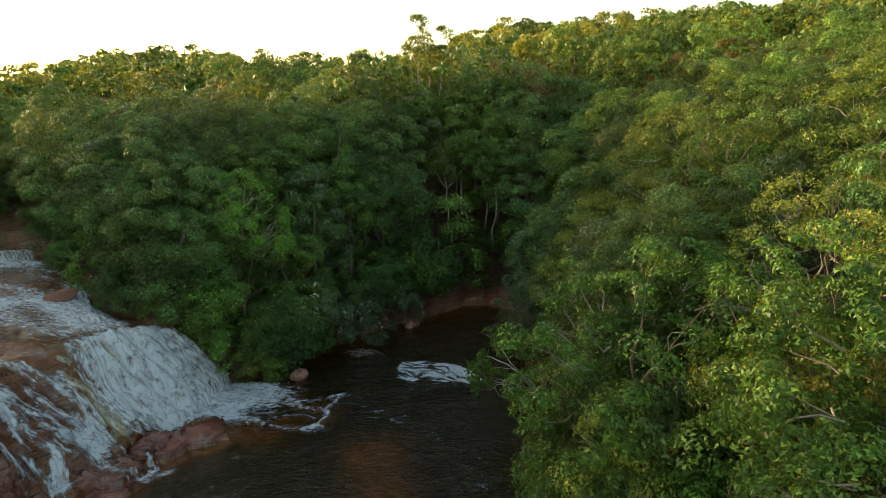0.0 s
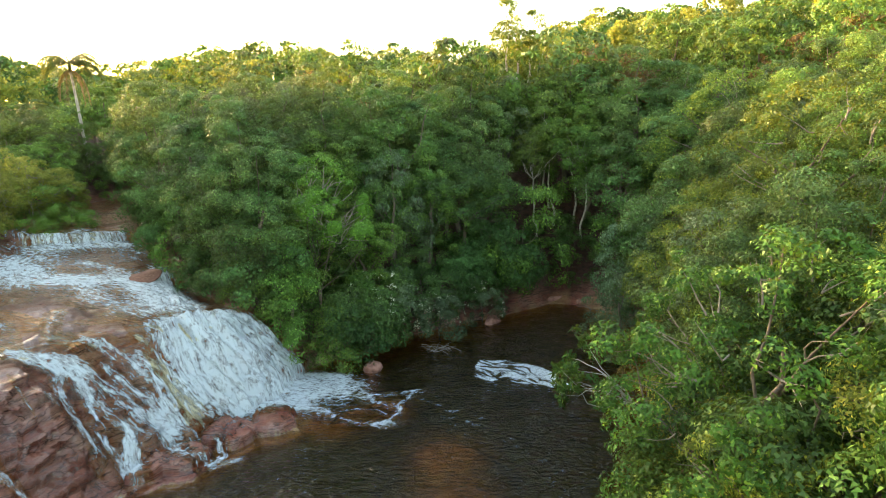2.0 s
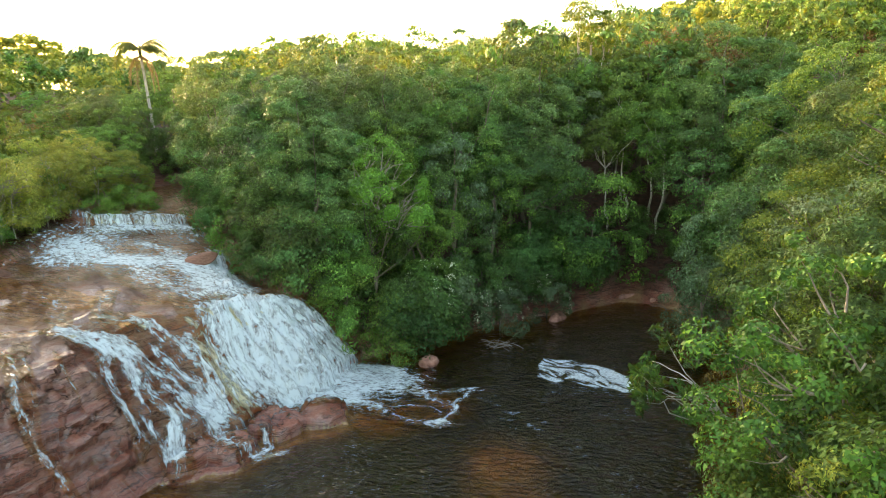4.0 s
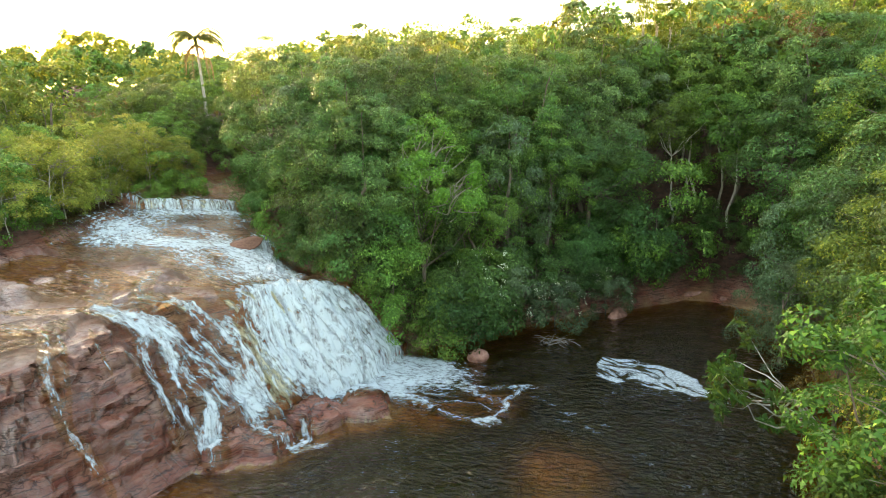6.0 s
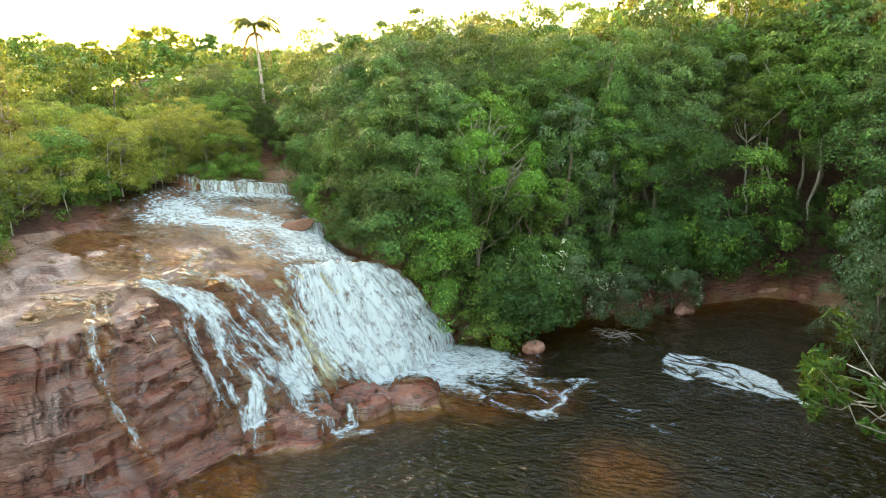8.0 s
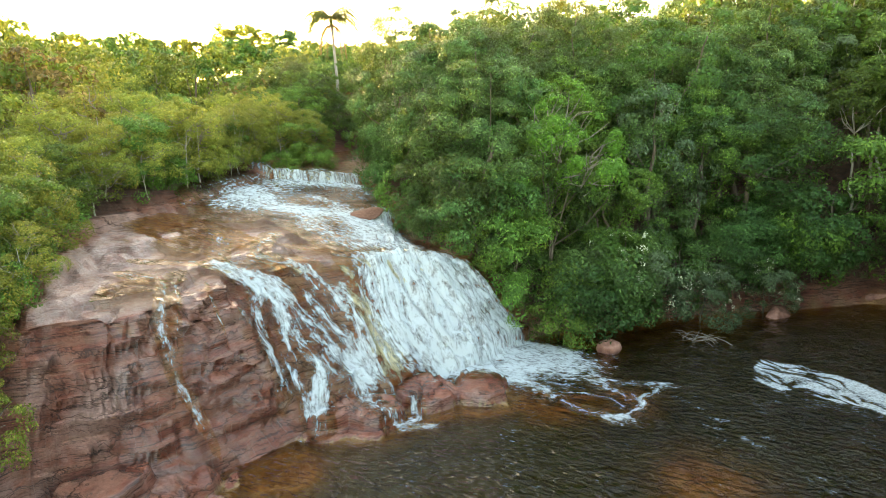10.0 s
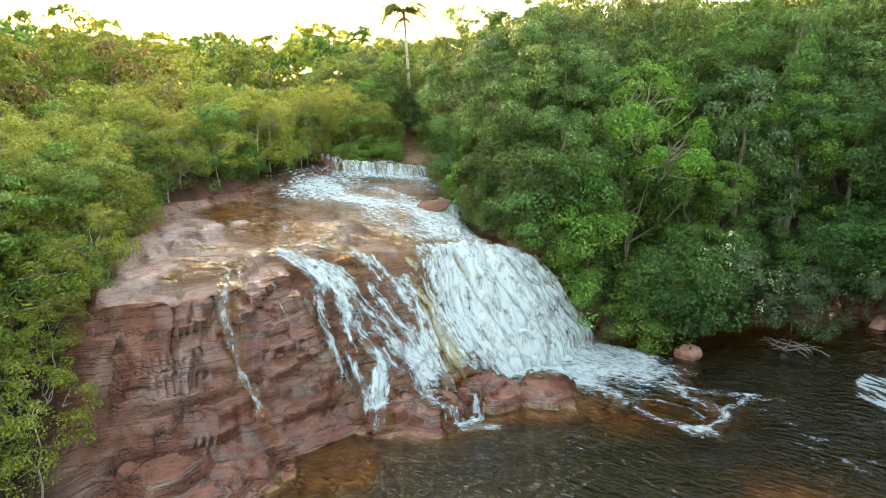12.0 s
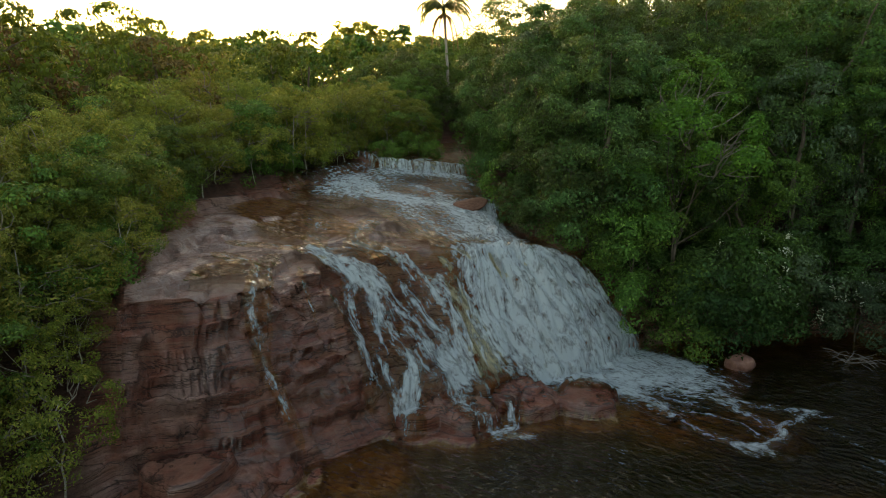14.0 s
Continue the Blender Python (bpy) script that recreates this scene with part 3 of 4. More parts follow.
def rounded(pts, n=6):
    """A smooth line through a few places."""
    p = np.array(pts, float)
    q = np.concatenate([p[:1] * 2 - p[1:2], p, p[-1:] * 2 - p[-2:-1]])
    k = np.linspace(0, 1, n, endpoint=False)[:, None]
    out = [0.5 * (2 * b + (c - a) * k + (2 * a - 5 * b + 4 * c - d) * k ** 2 + (3 * b - a - 3 * c + d) * k ** 3) for a, b, c, d in zip(q, q[1:], q[2:], q[3:])]
    return np.concatenate(out + [p[-1:]])


def flow_field(x, y, courses):
    """Whiteness, thickness, and each place's way along and across the course that covers it."""
    total, thick, best = np.zeros(x.shape), np.zeros(x.shape), np.zeros(x.shape)
    run, across = np.zeros(x.shape), np.zeros(x.shape)
    for i, (w0, w1, white_, lift, pts) in enumerate(courses):
        line = rounded(pts)
        reach = 3.4 * max(w0, w1) + 0.3
        m = (x > line[:, 0].min() - reach) & (x < line[:, 0].max() + reach) & (y > line[:, 1].min() - reach) & (y < line[:, 1].max() + reach)
        X, Y = x[m] + 0.16 * vnoise(x[m], y[m], 1.1, 3), y[m] + 0.2 * vnoise(x[m] + 20, y[m], 1.1, 3)
        seg = np.diff(line, axis=0)
        length = np.hypot(seg[:, 0], seg[:, 1])
        start = np.concatenate([[0], np.cumsum(length)])
        d, S, V = np.full(X.shape, 1e9), np.zeros(X.shape), np.zeros(X.shape)
        for (ax, ay), (dx, dy), ln, s0 in zip(line, seg, length, start):
            k = np.clip(((X - ax) * dx + (Y - ay) * dy) / ln ** 2, 0, 1)
            e = np.hypot(X - ax - k * dx, Y - ay - k * dy)
            near_ = e < d
            d = np.where(near_, e, d)
            S = np.where(near_, s0 + k * ln, S)
            V = np.where(near_, ((Y - ay) * dx - (X - ax) * dy) / ln, V)
        w = w0 + (w1 - w0) * S / start[-1]
        ends = step01(-0.02, 0.06, S / start[-1]) * step01(1.0, 0.82, S / start[-1])
        k = np.exp(-(d / (1.3 * w)) ** 1.7) * (0.35 + 0.65 * ends)
        total[m] += white_ * k
        thick[m] = np.maximum(thick[m], lift * k)
        win = k > best[m]
        run[m] = np.where(win, S + 13.7 * i, run[m])
        across[m] = np.where(win, V, across[m])
        best[m] = np.maximum(best[m], k)
    broken = 0.86 + 0.28 * vnoise(x, y, 0.8, 3)
    return np.minimum(total * broken, 0.97), thick, run, across


def white_water(name, label, courses, xs, ys, rough, settle, gaps=0.0):
    fx, fy, fq = grid(xs, ys)
    foam, thick, run, across = flow_field(fx, fy, courses)
    ridge = 0.7 - 2.2 * np.abs(vnoise(across * 3.0 + 40, run * 1.1, 1.0, 3))
    lump = vnoise(fx, fy, 1.5, 3)
    base = land(fx, fy)
    even = smooth_land(fx, fy)[0]
    fz = np.maximum(base + 0.025, even + 0.08 - settle * step01(-26, -24, fx)) + thick * (0.7 + rough * ridge + 0.5 * lump)
    fz = np.maximum(fz, 0.06 + 0.5 * thick * (1 + lump))
    ok = (foam > 0.1).ravel()
    fq = fq[ok[fq].all(1)]
    foam = foam - gaps * step01(0.0, 0.4, vnoise(fx * 1.0, fy * 1.4, 0.75, 3))
    used, inv = np.unique(fq, return_inverse=True)
    pick = lambda a: a.ravel()[used]
    me = mesh_of(name, np.stack([pick(fx), pick(fy), pick(fz)], -1), inv.reshape(-1, 4), FALL, True, depth=np.full(len(used), 0.04), foam=pick(foam), run=pick(run), across=pick(across))
    return tagged(new(name, me), label, "waterfall", "white water of the falls", "stuff")


white_water("main_waterfall", "thick white plume of the main waterfall", MAIN_FALL, np.arange(-24, -9.5, 0.06), np.arange(33, 44.5, 0.06), 1.3, 0.12, 0.1)
white_water("cascade", "white cascades fanning over red rock ledges", CASCADES, np.arange(-26.5, -14.5, 0.05), np.arange(22.5, 35.5, 0.06), 0.8, 0.14, 0.16)
white_water("rapids", "white rapids running over the rock slab", RAPIDS, np.arange(-40.5, -4.5, 0.09), np.arange(23, 52, 0.09), 0.8, 0.1, 0.12)
white_water("upper_waterfall", "low white curtain of the upper waterfall", CURTAIN, np.arange(-40.5, -32, 0.07), np.arange(43.5, 54, 0.09), 0.9, 0.0)

# ---- plants ----


def part(name, mesh, parent, label=""):
    ob = new(name, mesh)
    ob.parent = parent
    return tagged(ob, label) if label else ob


def tube(path, radii, sides=6):
    """Vertices and quads of a tapering tube along a path."""
    path = np.array(path, float)
    v, f = [], []
    for i, (p, r) in enumerate(zip(path, radii)):
        d = path[min(i + 1, len(path) - 1)] - path[max(i - 1, 0)]
        d /= np.linalg.norm(d) + 1e-9
        s = np.cross(d, (0.3, 0.9, 0.1))
        s /= np.linalg.norm(s) + 1e-9
        u = np.cross(d, s)
        a = np.arange(sides) * 2 * np.pi / sides
        v.append(p + r * (np.cos(a)[:, None] * s + np.sin(a)[:, None] * u))
        if i:
            j = np.arange(sides)
            o = (i - 1) * sides
            f.append(np.stack([o + j, o + (j + 1) % sides, o + sides + (j + 1) % sides, o + sides + j], -1))
    return np.concatenate(v), np.concatenate(f)


def join(pieces):
    vs, fs, o = [], [], 0
    for v, f in pieces:
        vs.append(v)
        fs.append(f + o)
        o += len(v)
    return np.concatenate(vs), np.concatenate(fs)


def bent(a, b, rng, bend=0.12, n=6):
    a, b = np.array(a, float), np.array(b, float)
    k = np.linspace(0, 1, n)[:, None]
    off = rng.randn(3) * bend * np.linalg.norm(b - a)
    return a + (b - a) * k + off * (k * (1 - k) * 2) + rng.randn(n, 3) * 0.02 * np.linalg.norm(b - a) * (k > 0) * (k < 1)


def leaves(centres, out, size, slim, rng, droop=0.3, jitter=0.7):
    """One pointed leaf at each centre, whose face looks roughly along out."""
    n = len(centres)
    nrm = out + jitter * rng.randn(n, 3)
    nrm /= np.linalg.norm(nrm, axis=1, keepdims=True) + 1e-9
    ax = rng.randn(n, 3) + np.array((0, 0, -droop * 2))
    ax -= nrm * (ax * nrm).sum(1, keepdims=True)
    ax /= np.linalg.norm(ax, axis=1, keepdims=True) + 1e-9
    sd = np.cross(nrm, ax)
    L = (size * (0.6 + 0.8 * rng.rand(n)))[:, None]
    W = L * slim
    v = np.stack([centres - ax * L * 0.4 + sd * W * 0.5, centres + ax * L * 0.6, centres - ax * L * 0.25 - sd * W * 0.6 - nrm * L * 0.1], 1)
    return v.reshape(-1, 3), np.arange(3 * n).reshape(n, 3)


def ball(n, rng):
    v = rng.randn(n, 3)
    return v / np.linalg.norm(v, axis=1, keepdims=True)


def clumps_of(radius, half, centre_z, count, rng, low=-0.35, lumpy=0.22):
    """Centres of leaf clumps on the rounded lobes of an uneven dome, and the way each looks."""
    lobes = max(5, count // 7)
    ld = ball(lobes * 12, rng)
    ld = ld[ld[:, 2] > low]
    keep_ = [ld[0]]
    for d in ld[1:]:
        if len(keep_) < lobes and min(np.linalg.norm(d - k) for k in keep_) > 0.55:
            keep_.append(d)
    ld = np.array(keep_)
    at = ld * (0.6 + lumpy * 0.7 * rng.rand(len(ld), 1))
    size = 0.3 + 0.14 * rng.rand(len(ld))
    i = np.arange(count) % len(ld)
    cd = ball(count, rng) + ld[i] * 0.75 + np.array((0, 0, 0.25))
    cd /= np.linalg.norm(cd, axis=1, keepdims=True)
    c = at[i] + cd * size[i, None]
    core = rng.rand(count) < 0.16
    c[core] *= 0.55
    return c * np.array((radius, radius, half)) + np.array((0, 0, centre_z)), cd


def crown_leaves(cl, dirs, clump_r, per, size, slim, rng, droop=0.3, flat=0.75, jitter=0.32):
    c, o = [], []
    for p, d in zip(cl, dirs):
        r = clump_r * (0.65 + 0.7 * rng.rand())
        b = ball(per, rng) + d * 0.6 + np.array((0, 0, 0.45))
        b /= np.linalg.norm(b, axis=1, keepdims=True)
        c.append(p + b * np.array((r, r, r * flat)) * (0.74 + 0.34 * rng.rand(per, 1)))
        o.append(b)
    return leaves(np.concatenate(c), np.concatenate(o), size, slim, rng, droop, jitter)


def tree(name, label, category, seed, height, radius, half, clumps, clump_r, per, size, leaf, bark=None, slim=0.5, droop=0.3, trunk_r=0.16, limbs=7, low=-0.35, lumpy=0.22, trunk_to=0.75, flat=0.75, twigs=0, group="", fork=2):
    """A tree or bush at the origin: trunk, limbs and a crown of clumped leaves."""
    rng = np.random.RandomState(seed)
    root = tagged(new(name), label, category, group)
    zc = height - half
    cl, dirs = clumps_of(radius, half, zc, clumps, rng, low, lumpy)
    top = np.array((rng.randn() * 0.05 * height, rng.randn() * 0.05 * height, height * trunk_to))
    tp = bent((0, 0, -0.4), top, rng, 0.05, 7)
    part("trunk", mesh_of("trunk", *tube(tp, np.linspace(trunk_r * 1.25, trunk_r * 0.45, 7), 7), bark or BARK, True), root)
    for i in rng.choice(len(cl), min(limbs, len(cl)), replace=False):
        a = tp[rng.randint(fork, 6)]
        part("limb", mesh_of("limb", *tube(bent(a, cl[i], rng, 0.15, 5), np.linspace(trunk_r * 0.5, trunk_r * 0.12, 5), 5), bark or BARK, True), root)
    if twigs:
        pcs = [tube(bent(cl[i] * np.array((0.6, 0.6, 0.9)), cl[i] + ball(1, rng)[0] * clump_r * 1.3, rng, 0.25, 4), (0.035, 0.025, 0.018, 0.006), 4) for i in rng.randint(0, len(cl), twigs)]
        tagged(part("brushwood", mesh_of("brushwood", *join(pcs), BARK_TWIG, True), root, "bare grey-brown twigs"), kind="stuff")
    part("crown", mesh_of("crown", *crown_leaves(cl, dirs, clump_r, per, size, slim, rng, droop, flat), leaf), root)
    return root


def ground_at(x, y):
    return float(land(np.array([float(x)]), np.array([float(y)]))[0])


def put(proto, x, y, scale=1.0, turn=0.0, z=None, tall=1.0):
    z = ground_at(x, y) - 0.1 if z is None else z
    return copy_thing(proto, pose(x, y, z, 0, 0, turn) @ Matrix.Diagonal((scale, scale, scale * tall, 1)))


LOW = dict(clumps=56, clump_r=0.85, per=44, size=0.34, limbs=2, low=-0.6)
PROTOS = {
    "dark": [tree("forest_tree", "dark green broadleaf forest tree with billowing crown", "tree", 10 + i, 10, 3.7, 4.6, 100, 0.72, 200, 0.138, LEAF_DARK, low=-0.8, limbs=3, trunk_to=0.55, group="forest trees") for i in range(3)],
    "mid": [tree("forest_tree", "mid green broadleaf forest tree with rounded crown", "tree", 20 + i, 10, 3.5, 4.4, 96, 0.67, 200, 0.13, LEAF_MID, low=-0.8, limbs=3, trunk_to=0.55, group="forest trees") for i in range(3)],
    "hill_dark": [tree("hill_tree", "dark green forest tree on the hillside", "tree", 110 + i, 10, 3.7, 3.7, leaf=LEAF_DARK, group="hillside trees", **LOW) for i in range(2)],
    "hill_mid": [tree("hill_tree", "mid green forest tree on the hillside", "tree", 120 + i, 10, 3.5, 3.7, leaf=LEAF_MID, group="hillside trees", **LOW) for i in range(2)],
    "hill_gold": [tree("hill_tree", "yellow-green sunlit forest tree on the hillside", "tree", 130 + i, 9, 3.7, 3.5, leaf=LEAF_GOLD, group="hillside trees", **LOW) for i in range(2)],
    "hill_olive": [tree("hill_tree", "olive green low tree on the hillside", "tree", 140 + i, 7, 3.3, 2.9, leaf=LEAF_OLIVE_GLARE, group="hillside trees", **LOW) for i in range(2)],
    "hill_rust": [tree("hill_tree", "reddish brown tree on the hillside", "tree", 150, 8, 3.3, 2.9, leaf=LEAF_RUST, group="hillside trees", **LOW)],
    "tall": [tree("tall_forest_tree", "tall pale-trunked forest tree with a high crown", "tree", 30 + i, 15, 3.6, 3.8, 70, 0.9, 110, 0.24, LEAF_MID, BARK_PALE, trunk_r=0.13, fork=5, group="tall forest trees") for i in range(2)],
    "lime": [tree("lime_green_tree", "young tree with bright lime green leaves", "tree", 40, 8, 2.5, 2.4, 46, 0.46, 240, 0.1, LEAF_LIME, BARK, twigs=50, low=-0.7, lumpy=0.5, trunk_r=0.07, trunk_to=0.6, droop=0.2, flat=1.05)],
    "grey": [tree("grey_green_tree", "grey-green tree with soft drooping foliage", "tree", 50 + i, 9, 3.2, 4.2, 80, 0.75, 150, 0.15, LEAF_GREY, slim=0.45, droop=0.8, low=-0.8, limbs=4) for i in range(2)],
    "gold": [tree("yellow_green_tree", "yellow-green tree with sunlit golden top", "tree", 60 + i, 10, 4.0, 4.4, 120, 0.75, 190, 0.125, LEAF_GOLD, low=-0.7, twigs=30) for i in range(2)],
    "rust": [tree("rusty_tree", "small tree with rust brown dry foliage and bare twigs", "tree", 70, 9, 3.2, 2.6, 40, 0.75, 60, 0.2, LEAF_RUST, twigs=70)],
    "dry": [tree("thinning_tree", "thinning olive tree with many bare pale branches", "tree", 75, 9, 3.4, 2.8, 56, 0.75, 110, 0.16, LEAF_OLIVE_GLARE, twigs=80, trunk_r=0.07, lumpy=0.35)],
    "olive": [tree("scrub_tree", "olive green scrub tree with thin pale stems", "tree", 80 + i, 6, 2.6, 2.7, 64, 0.6, 105, 0.145, LEAF_OLIVE_GLARE, BARK_PALE, trunk_r=0.05, low=-0.8, twigs=36, limbs=4, group="scrub on the bank") for i in range(3)],
    "bush": [tree("bank_bush", "leafy green bush hanging over the bank", "bush", 90 + i, 4.4, 2.4, 2.5, 46, 0.66, 150, 0.135, LEAF_MID, trunk_r=0.05, low=-0.9, trunk_to=0.6, limbs=3, group="bushes on the bank") for i in range(3)],
    "dbush": [tree("bank_bush", "dense dark green bush at the water's edge", "bush", 95 + i, 4.4, 2.4, 2.5, 46, 0.66, 150, 0.135, LEAF_DARK, trunk_r=0.05, low=-0.9, trunk_to=0.6, limbs=3, group="bushes on the bank") for i in range(2)],
    "near": [tree("spreading_tree", "spreading tree with bright leaves and pale bare twigs", "tree", 160 + i, 10, 4.3, 4.6, 180, 0.52, 150, 0.145, LEAF_BRIGHT, slim=0.5, low=-0.75, twigs=70, limbs=9, trunk_r=0.13) for i in range(2)],
    "slender": [tree("slender_tree", "tall slender tree with upright pointed crown", "tree", 170, 18, 2.6, 6.5, 80, 0.75, 90, 0.24, LEAF_GOLD, BARK_PALE, low=-0.8, lumpy=0.35)],
    "umbrella": [tree("umbrella_tree", "flat-topped umbrella-shaped tree on the ridge", "tree", 180, 12, 4.6, 1.8, 50, 0.8, 70, 0.3, LEAF_MID, BARK_PALE, limbs=8, low=0.0, trunk_to=0.85)],
}
for row, kind in enumerate(PROTOS.values()):
    for k, ob in enumerate(kind):
        ob.matrix_basis = pose(20 + 10 * k, -30 - 11 * row, ground_at(20 + 10 * k, -30 - 11 * row))


def scatter(test, spacing, count, box, seed):
    """Places no nearer to one another than spacing, where test allows them."""
    rng = np.random.RandomState(seed)
    cand = np.stack([box[0] + (box[1] - box[0]) * rng.rand(count), box[2] + (box[3] - box[2]) * rng.rand(count)], -1)
    cand = cand[test(cand[:, 0], cand[:, 1])]
    cells, kept = {}, []
    for x, y in cand:
        i, j = int(x // spacing), int(y // spacing)
        if all((x - a) ** 2 + (y - b) ** 2 > spacing ** 2 for u in (-1, 0, 1) for v in (-1, 0, 1) for a, b in cells.get((i + u, j + v), ())):
            cells.setdefault((i, j), []).append((x, y))
            kept.append((x, y))
    return kept


def bank(lo, hi, side):
    """A test for places on one bank, from lo to hi metres from the water."""
    def test(x, y):
        _, ip, ic, dp, dc, d = smooth_land(x, y)
        right = (y - 45.7) * 0.79 + (x + 26) * 0.61 > -6.5
        right = np.where(y < 38, x > -5, right)
        ang = np.degrees(np.arctan2(x, y - 2))
        ok = ~ip & ~ic & (d > lo) & (d < hi) & (right if side == "right" else ~right)
        return ok & (ang > -82) & (ang < 44) & (y > 12)
    return test


rng = random.Random(4)


def plant(places, kinds, lo, hi, tall=(0.9, 1.15)):
    for x, y in places:
        small = 0.55 if x < -33 and y > 50 else 1.3 if -13 < x < 12 and 56 < y < 82 else 1.0
        put(rng.choice(PROTOS[rng.choice(kinds)]), x, y, small * rng.uniform(lo, hi), rng.uniform(0, 360), None, rng.uniform(*tall))


# single trees that stand out
for bx, by, bs, kd in ((-44.5, 55.5, 0.75, "mid"), (-46.6, 58.6, 0.8, "dark"), (-48.6, 62.0, 0.75, "olive"), (-48.2, 65.2, 0.65, "mid"), (-46.0, 73.0, 0.9, "mid"), (-42.0, 75.5, 0.9, "dark"),
                       (-38.0, 76.0, 1.0, "mid"), (-34.5, 72.5, 0.95, "dark"), (-50.5, 58.0, 0.8, "mid"), (-51.5, 64.0, 0.7, "dark"), (-40.5, 51.5, 0.8, "olive"), (-42.6, 52.6, 0.9, "olive"), (-41.0, 49.0, 0.9, "olive"), (-43.4, 68.0, 0.75, "dark"), (-40.8, 66.6, 0.7, "mid"), (-38.6, 66.8, 0.8, "dark"), (-45.6, 67.6, 0.7, "olive")):
    put(PROTOS[kd][0], bx, by, bs, 50 * by)
    put(PROTOS["bush"][1], bx + 1.6, by - 0.8, 0.8, 30 * by)
for bx, by, bs in ((-44.6, 64.6, 0.75), (-45.6, 65.8, 0.95), (-43.4, 66.6, 0.85), (-46.4, 63.6, 0.9), (-44.8, 67.4, 1.1)):
    put(PROTOS["dbush"][1], bx, by, bs, 40 * by)
for bx, by, bs in ((-52.5, 76.5, 0.85), (-56.5, 78.5, 0.9), (-59.0, 83.0, 0.95), (-54.0, 82.0, 0.9)):
    put(PROTOS["hill_mid"][0], bx, by, bs, 33 * bx)
put(PROTOS["lime"][0], -15.0, 45.6, 1.62, 40)
put(PROTOS["bush"][2], -16.5, 42.3, 1.25, 130)
for bx, by, bs in ((-14.0, 44.4, 1.15), (-13.2, 45.4, 1.4), (-12.6, 46.2, 1.5), (-14.7, 45.9, 1.3), (-13.3, 46.9, 1.2), (-15.9, 45.0, 1.15), (-12.0, 47.9, 1.3), (-16.8, 46.4, 1.5), (-17.9, 43.6, 1.2)):
    put(PROTOS["dbush" if bs > 1.25 else "bush"][0], bx, by, bs, 77 * bx)
put(PROTOS["grey"][0], 10.2, 49.2, 1.25, 10)
put(PROTOS["grey"][1], 7.4, 46.5, 0.8, 120)
put(PROTOS["tall"][0], 3.5, 66.9, 0.82, 0)
put(PROTOS["tall"][1], 5.5, 66.8, 0.8, 70)
put(PROTOS["tall"][0], -2.6, 69.5, 0.85, 200)
put(PROTOS["tall"][1], 1.7, 65.0, 0.72, 10)
put(PROTOS["tall"][0], 6.2, 64.4, 0.75, 150)
put(PROTOS["tall"][1], 3.2, 70.0, 0.9, 290)
put(PROTOS["slender"][0], -1.0, 79.0, 1.1, 0)
put(PROTOS["slender"][0], 1.8, 80.0, 1.0, 130)
put(PROTOS["gold"][0], 17.0, 57.5, 1.4, 30)
put(PROTOS["gold"][0], 15.4, 36.6, 1.35, 0)
put(PROTOS["gold"][1], 11.4, 38.8, 1.05, 90)
put(PROTOS["gold"][1], 22.5, 30.5, 1.1, 200)
put(PROTOS["gold"][1], 12.0, 32.6, 0.95, 60)
put(PROTOS["near"][0], 8.6, 24.4, 1.18, 0)
put(PROTOS["bush"][0], 6.4, 23.6, 1.35, 80)
put(PROTOS["bush"][2], 5.6, 25.4, 0.95, 20)
put(PROTOS["near"][1], 12.2, 13.8, 1.08, 200)
put(PROTOS["near"][0], 13.6, 19.0, 0.95, 250)
for bx, by, bs, kd in ((8.4, 21.6, 1.45, "bush"), (9.8, 18.0, 1.4, "bush"), (11.4, 22.2, 1.7, "dbush"), (7.6, 25.8, 1.5, "bush"), (9.6, 26.6, 1.6, "dbush"), (10.8, 15.0, 1.4, "bush"), (12.6, 26.0, 1.6, "bush")):
    put(PROTOS[kd][1], bx, by, bs, 60 * bx)
put(PROTOS["dry"][0], 16.6, 25.0, 0.95, 20)
put(PROTOS["rust"][0], 6.6, 33.9, 0.45, 160, None, 1.9)
put(PROTOS["umbrella"][0], 44.0, 102.0, 1.0, 0)
TAKEN = [(4.6, 63, 4.6), (6.6, 60.2, 3.0), (-15, 46.6, 1.0), (10.2, 49.2, 3), (2.2, 65, 5), (-1, 62, 3.2), (17, 57.5, 4), (15.4, 36.6, 4.5), (11.4, 38.8, 2.5), (21.5, 29.5, 4), (8.6, 24.4, 3), (12.2, 13.8, 4), (13.6, 19, 3), (16.6, 25, 3.5), (-49.2, 67.4, 4.5)]


def free(places):
    return [(x, y) for x, y in places if all(math.hypot(x - a, y - b) > r for a, b, r in TAKEN)]


def near_or_far(places):
    a, b = [], []
    for x, y in free(places):
        (a if math.hypot(x + 1, y - 8) < 62 else b).append((x, y))
    return a, b


# right bank: bushes at the water, then forest climbing the hill
plant(free(scatter(bank(0.9, 2.6, "right"), 1.9, 9000, (-40, 24, 26, 70), 1)), ["bush", "dbush", "dbush", "bush"], 0.9, 1.45)
plant(scatter(bank(0.1, 9, "right"), 2.0, 6000, (3, 20, 6, 32), 11), ["bush", "bush", "olive"], 0.7, 1.05)
close, away = near_or_far(scatter(bank(2.2, 14, "right"), 2.8, 9000, (-60, 40, 26, 90), 2))
plant(close, ["dark", "mid", "dark", "dark", "grey"], 0.85, 1.2)
plant(away, ["hill_dark", "hill_mid"], 0.9, 1.2)
close, away = near_or_far(scatter(bank(14, 44, "right"), 4.3, 9000, (-90, 80, 14, 120), 3))
plant(close, ["dark", "mid", "mid"], 0.95, 1.2)
plant(away, ["hill_dark", "hill_mid", "hill_mid", "hill_gold", "hill_rust"], 0.9, 1.25)
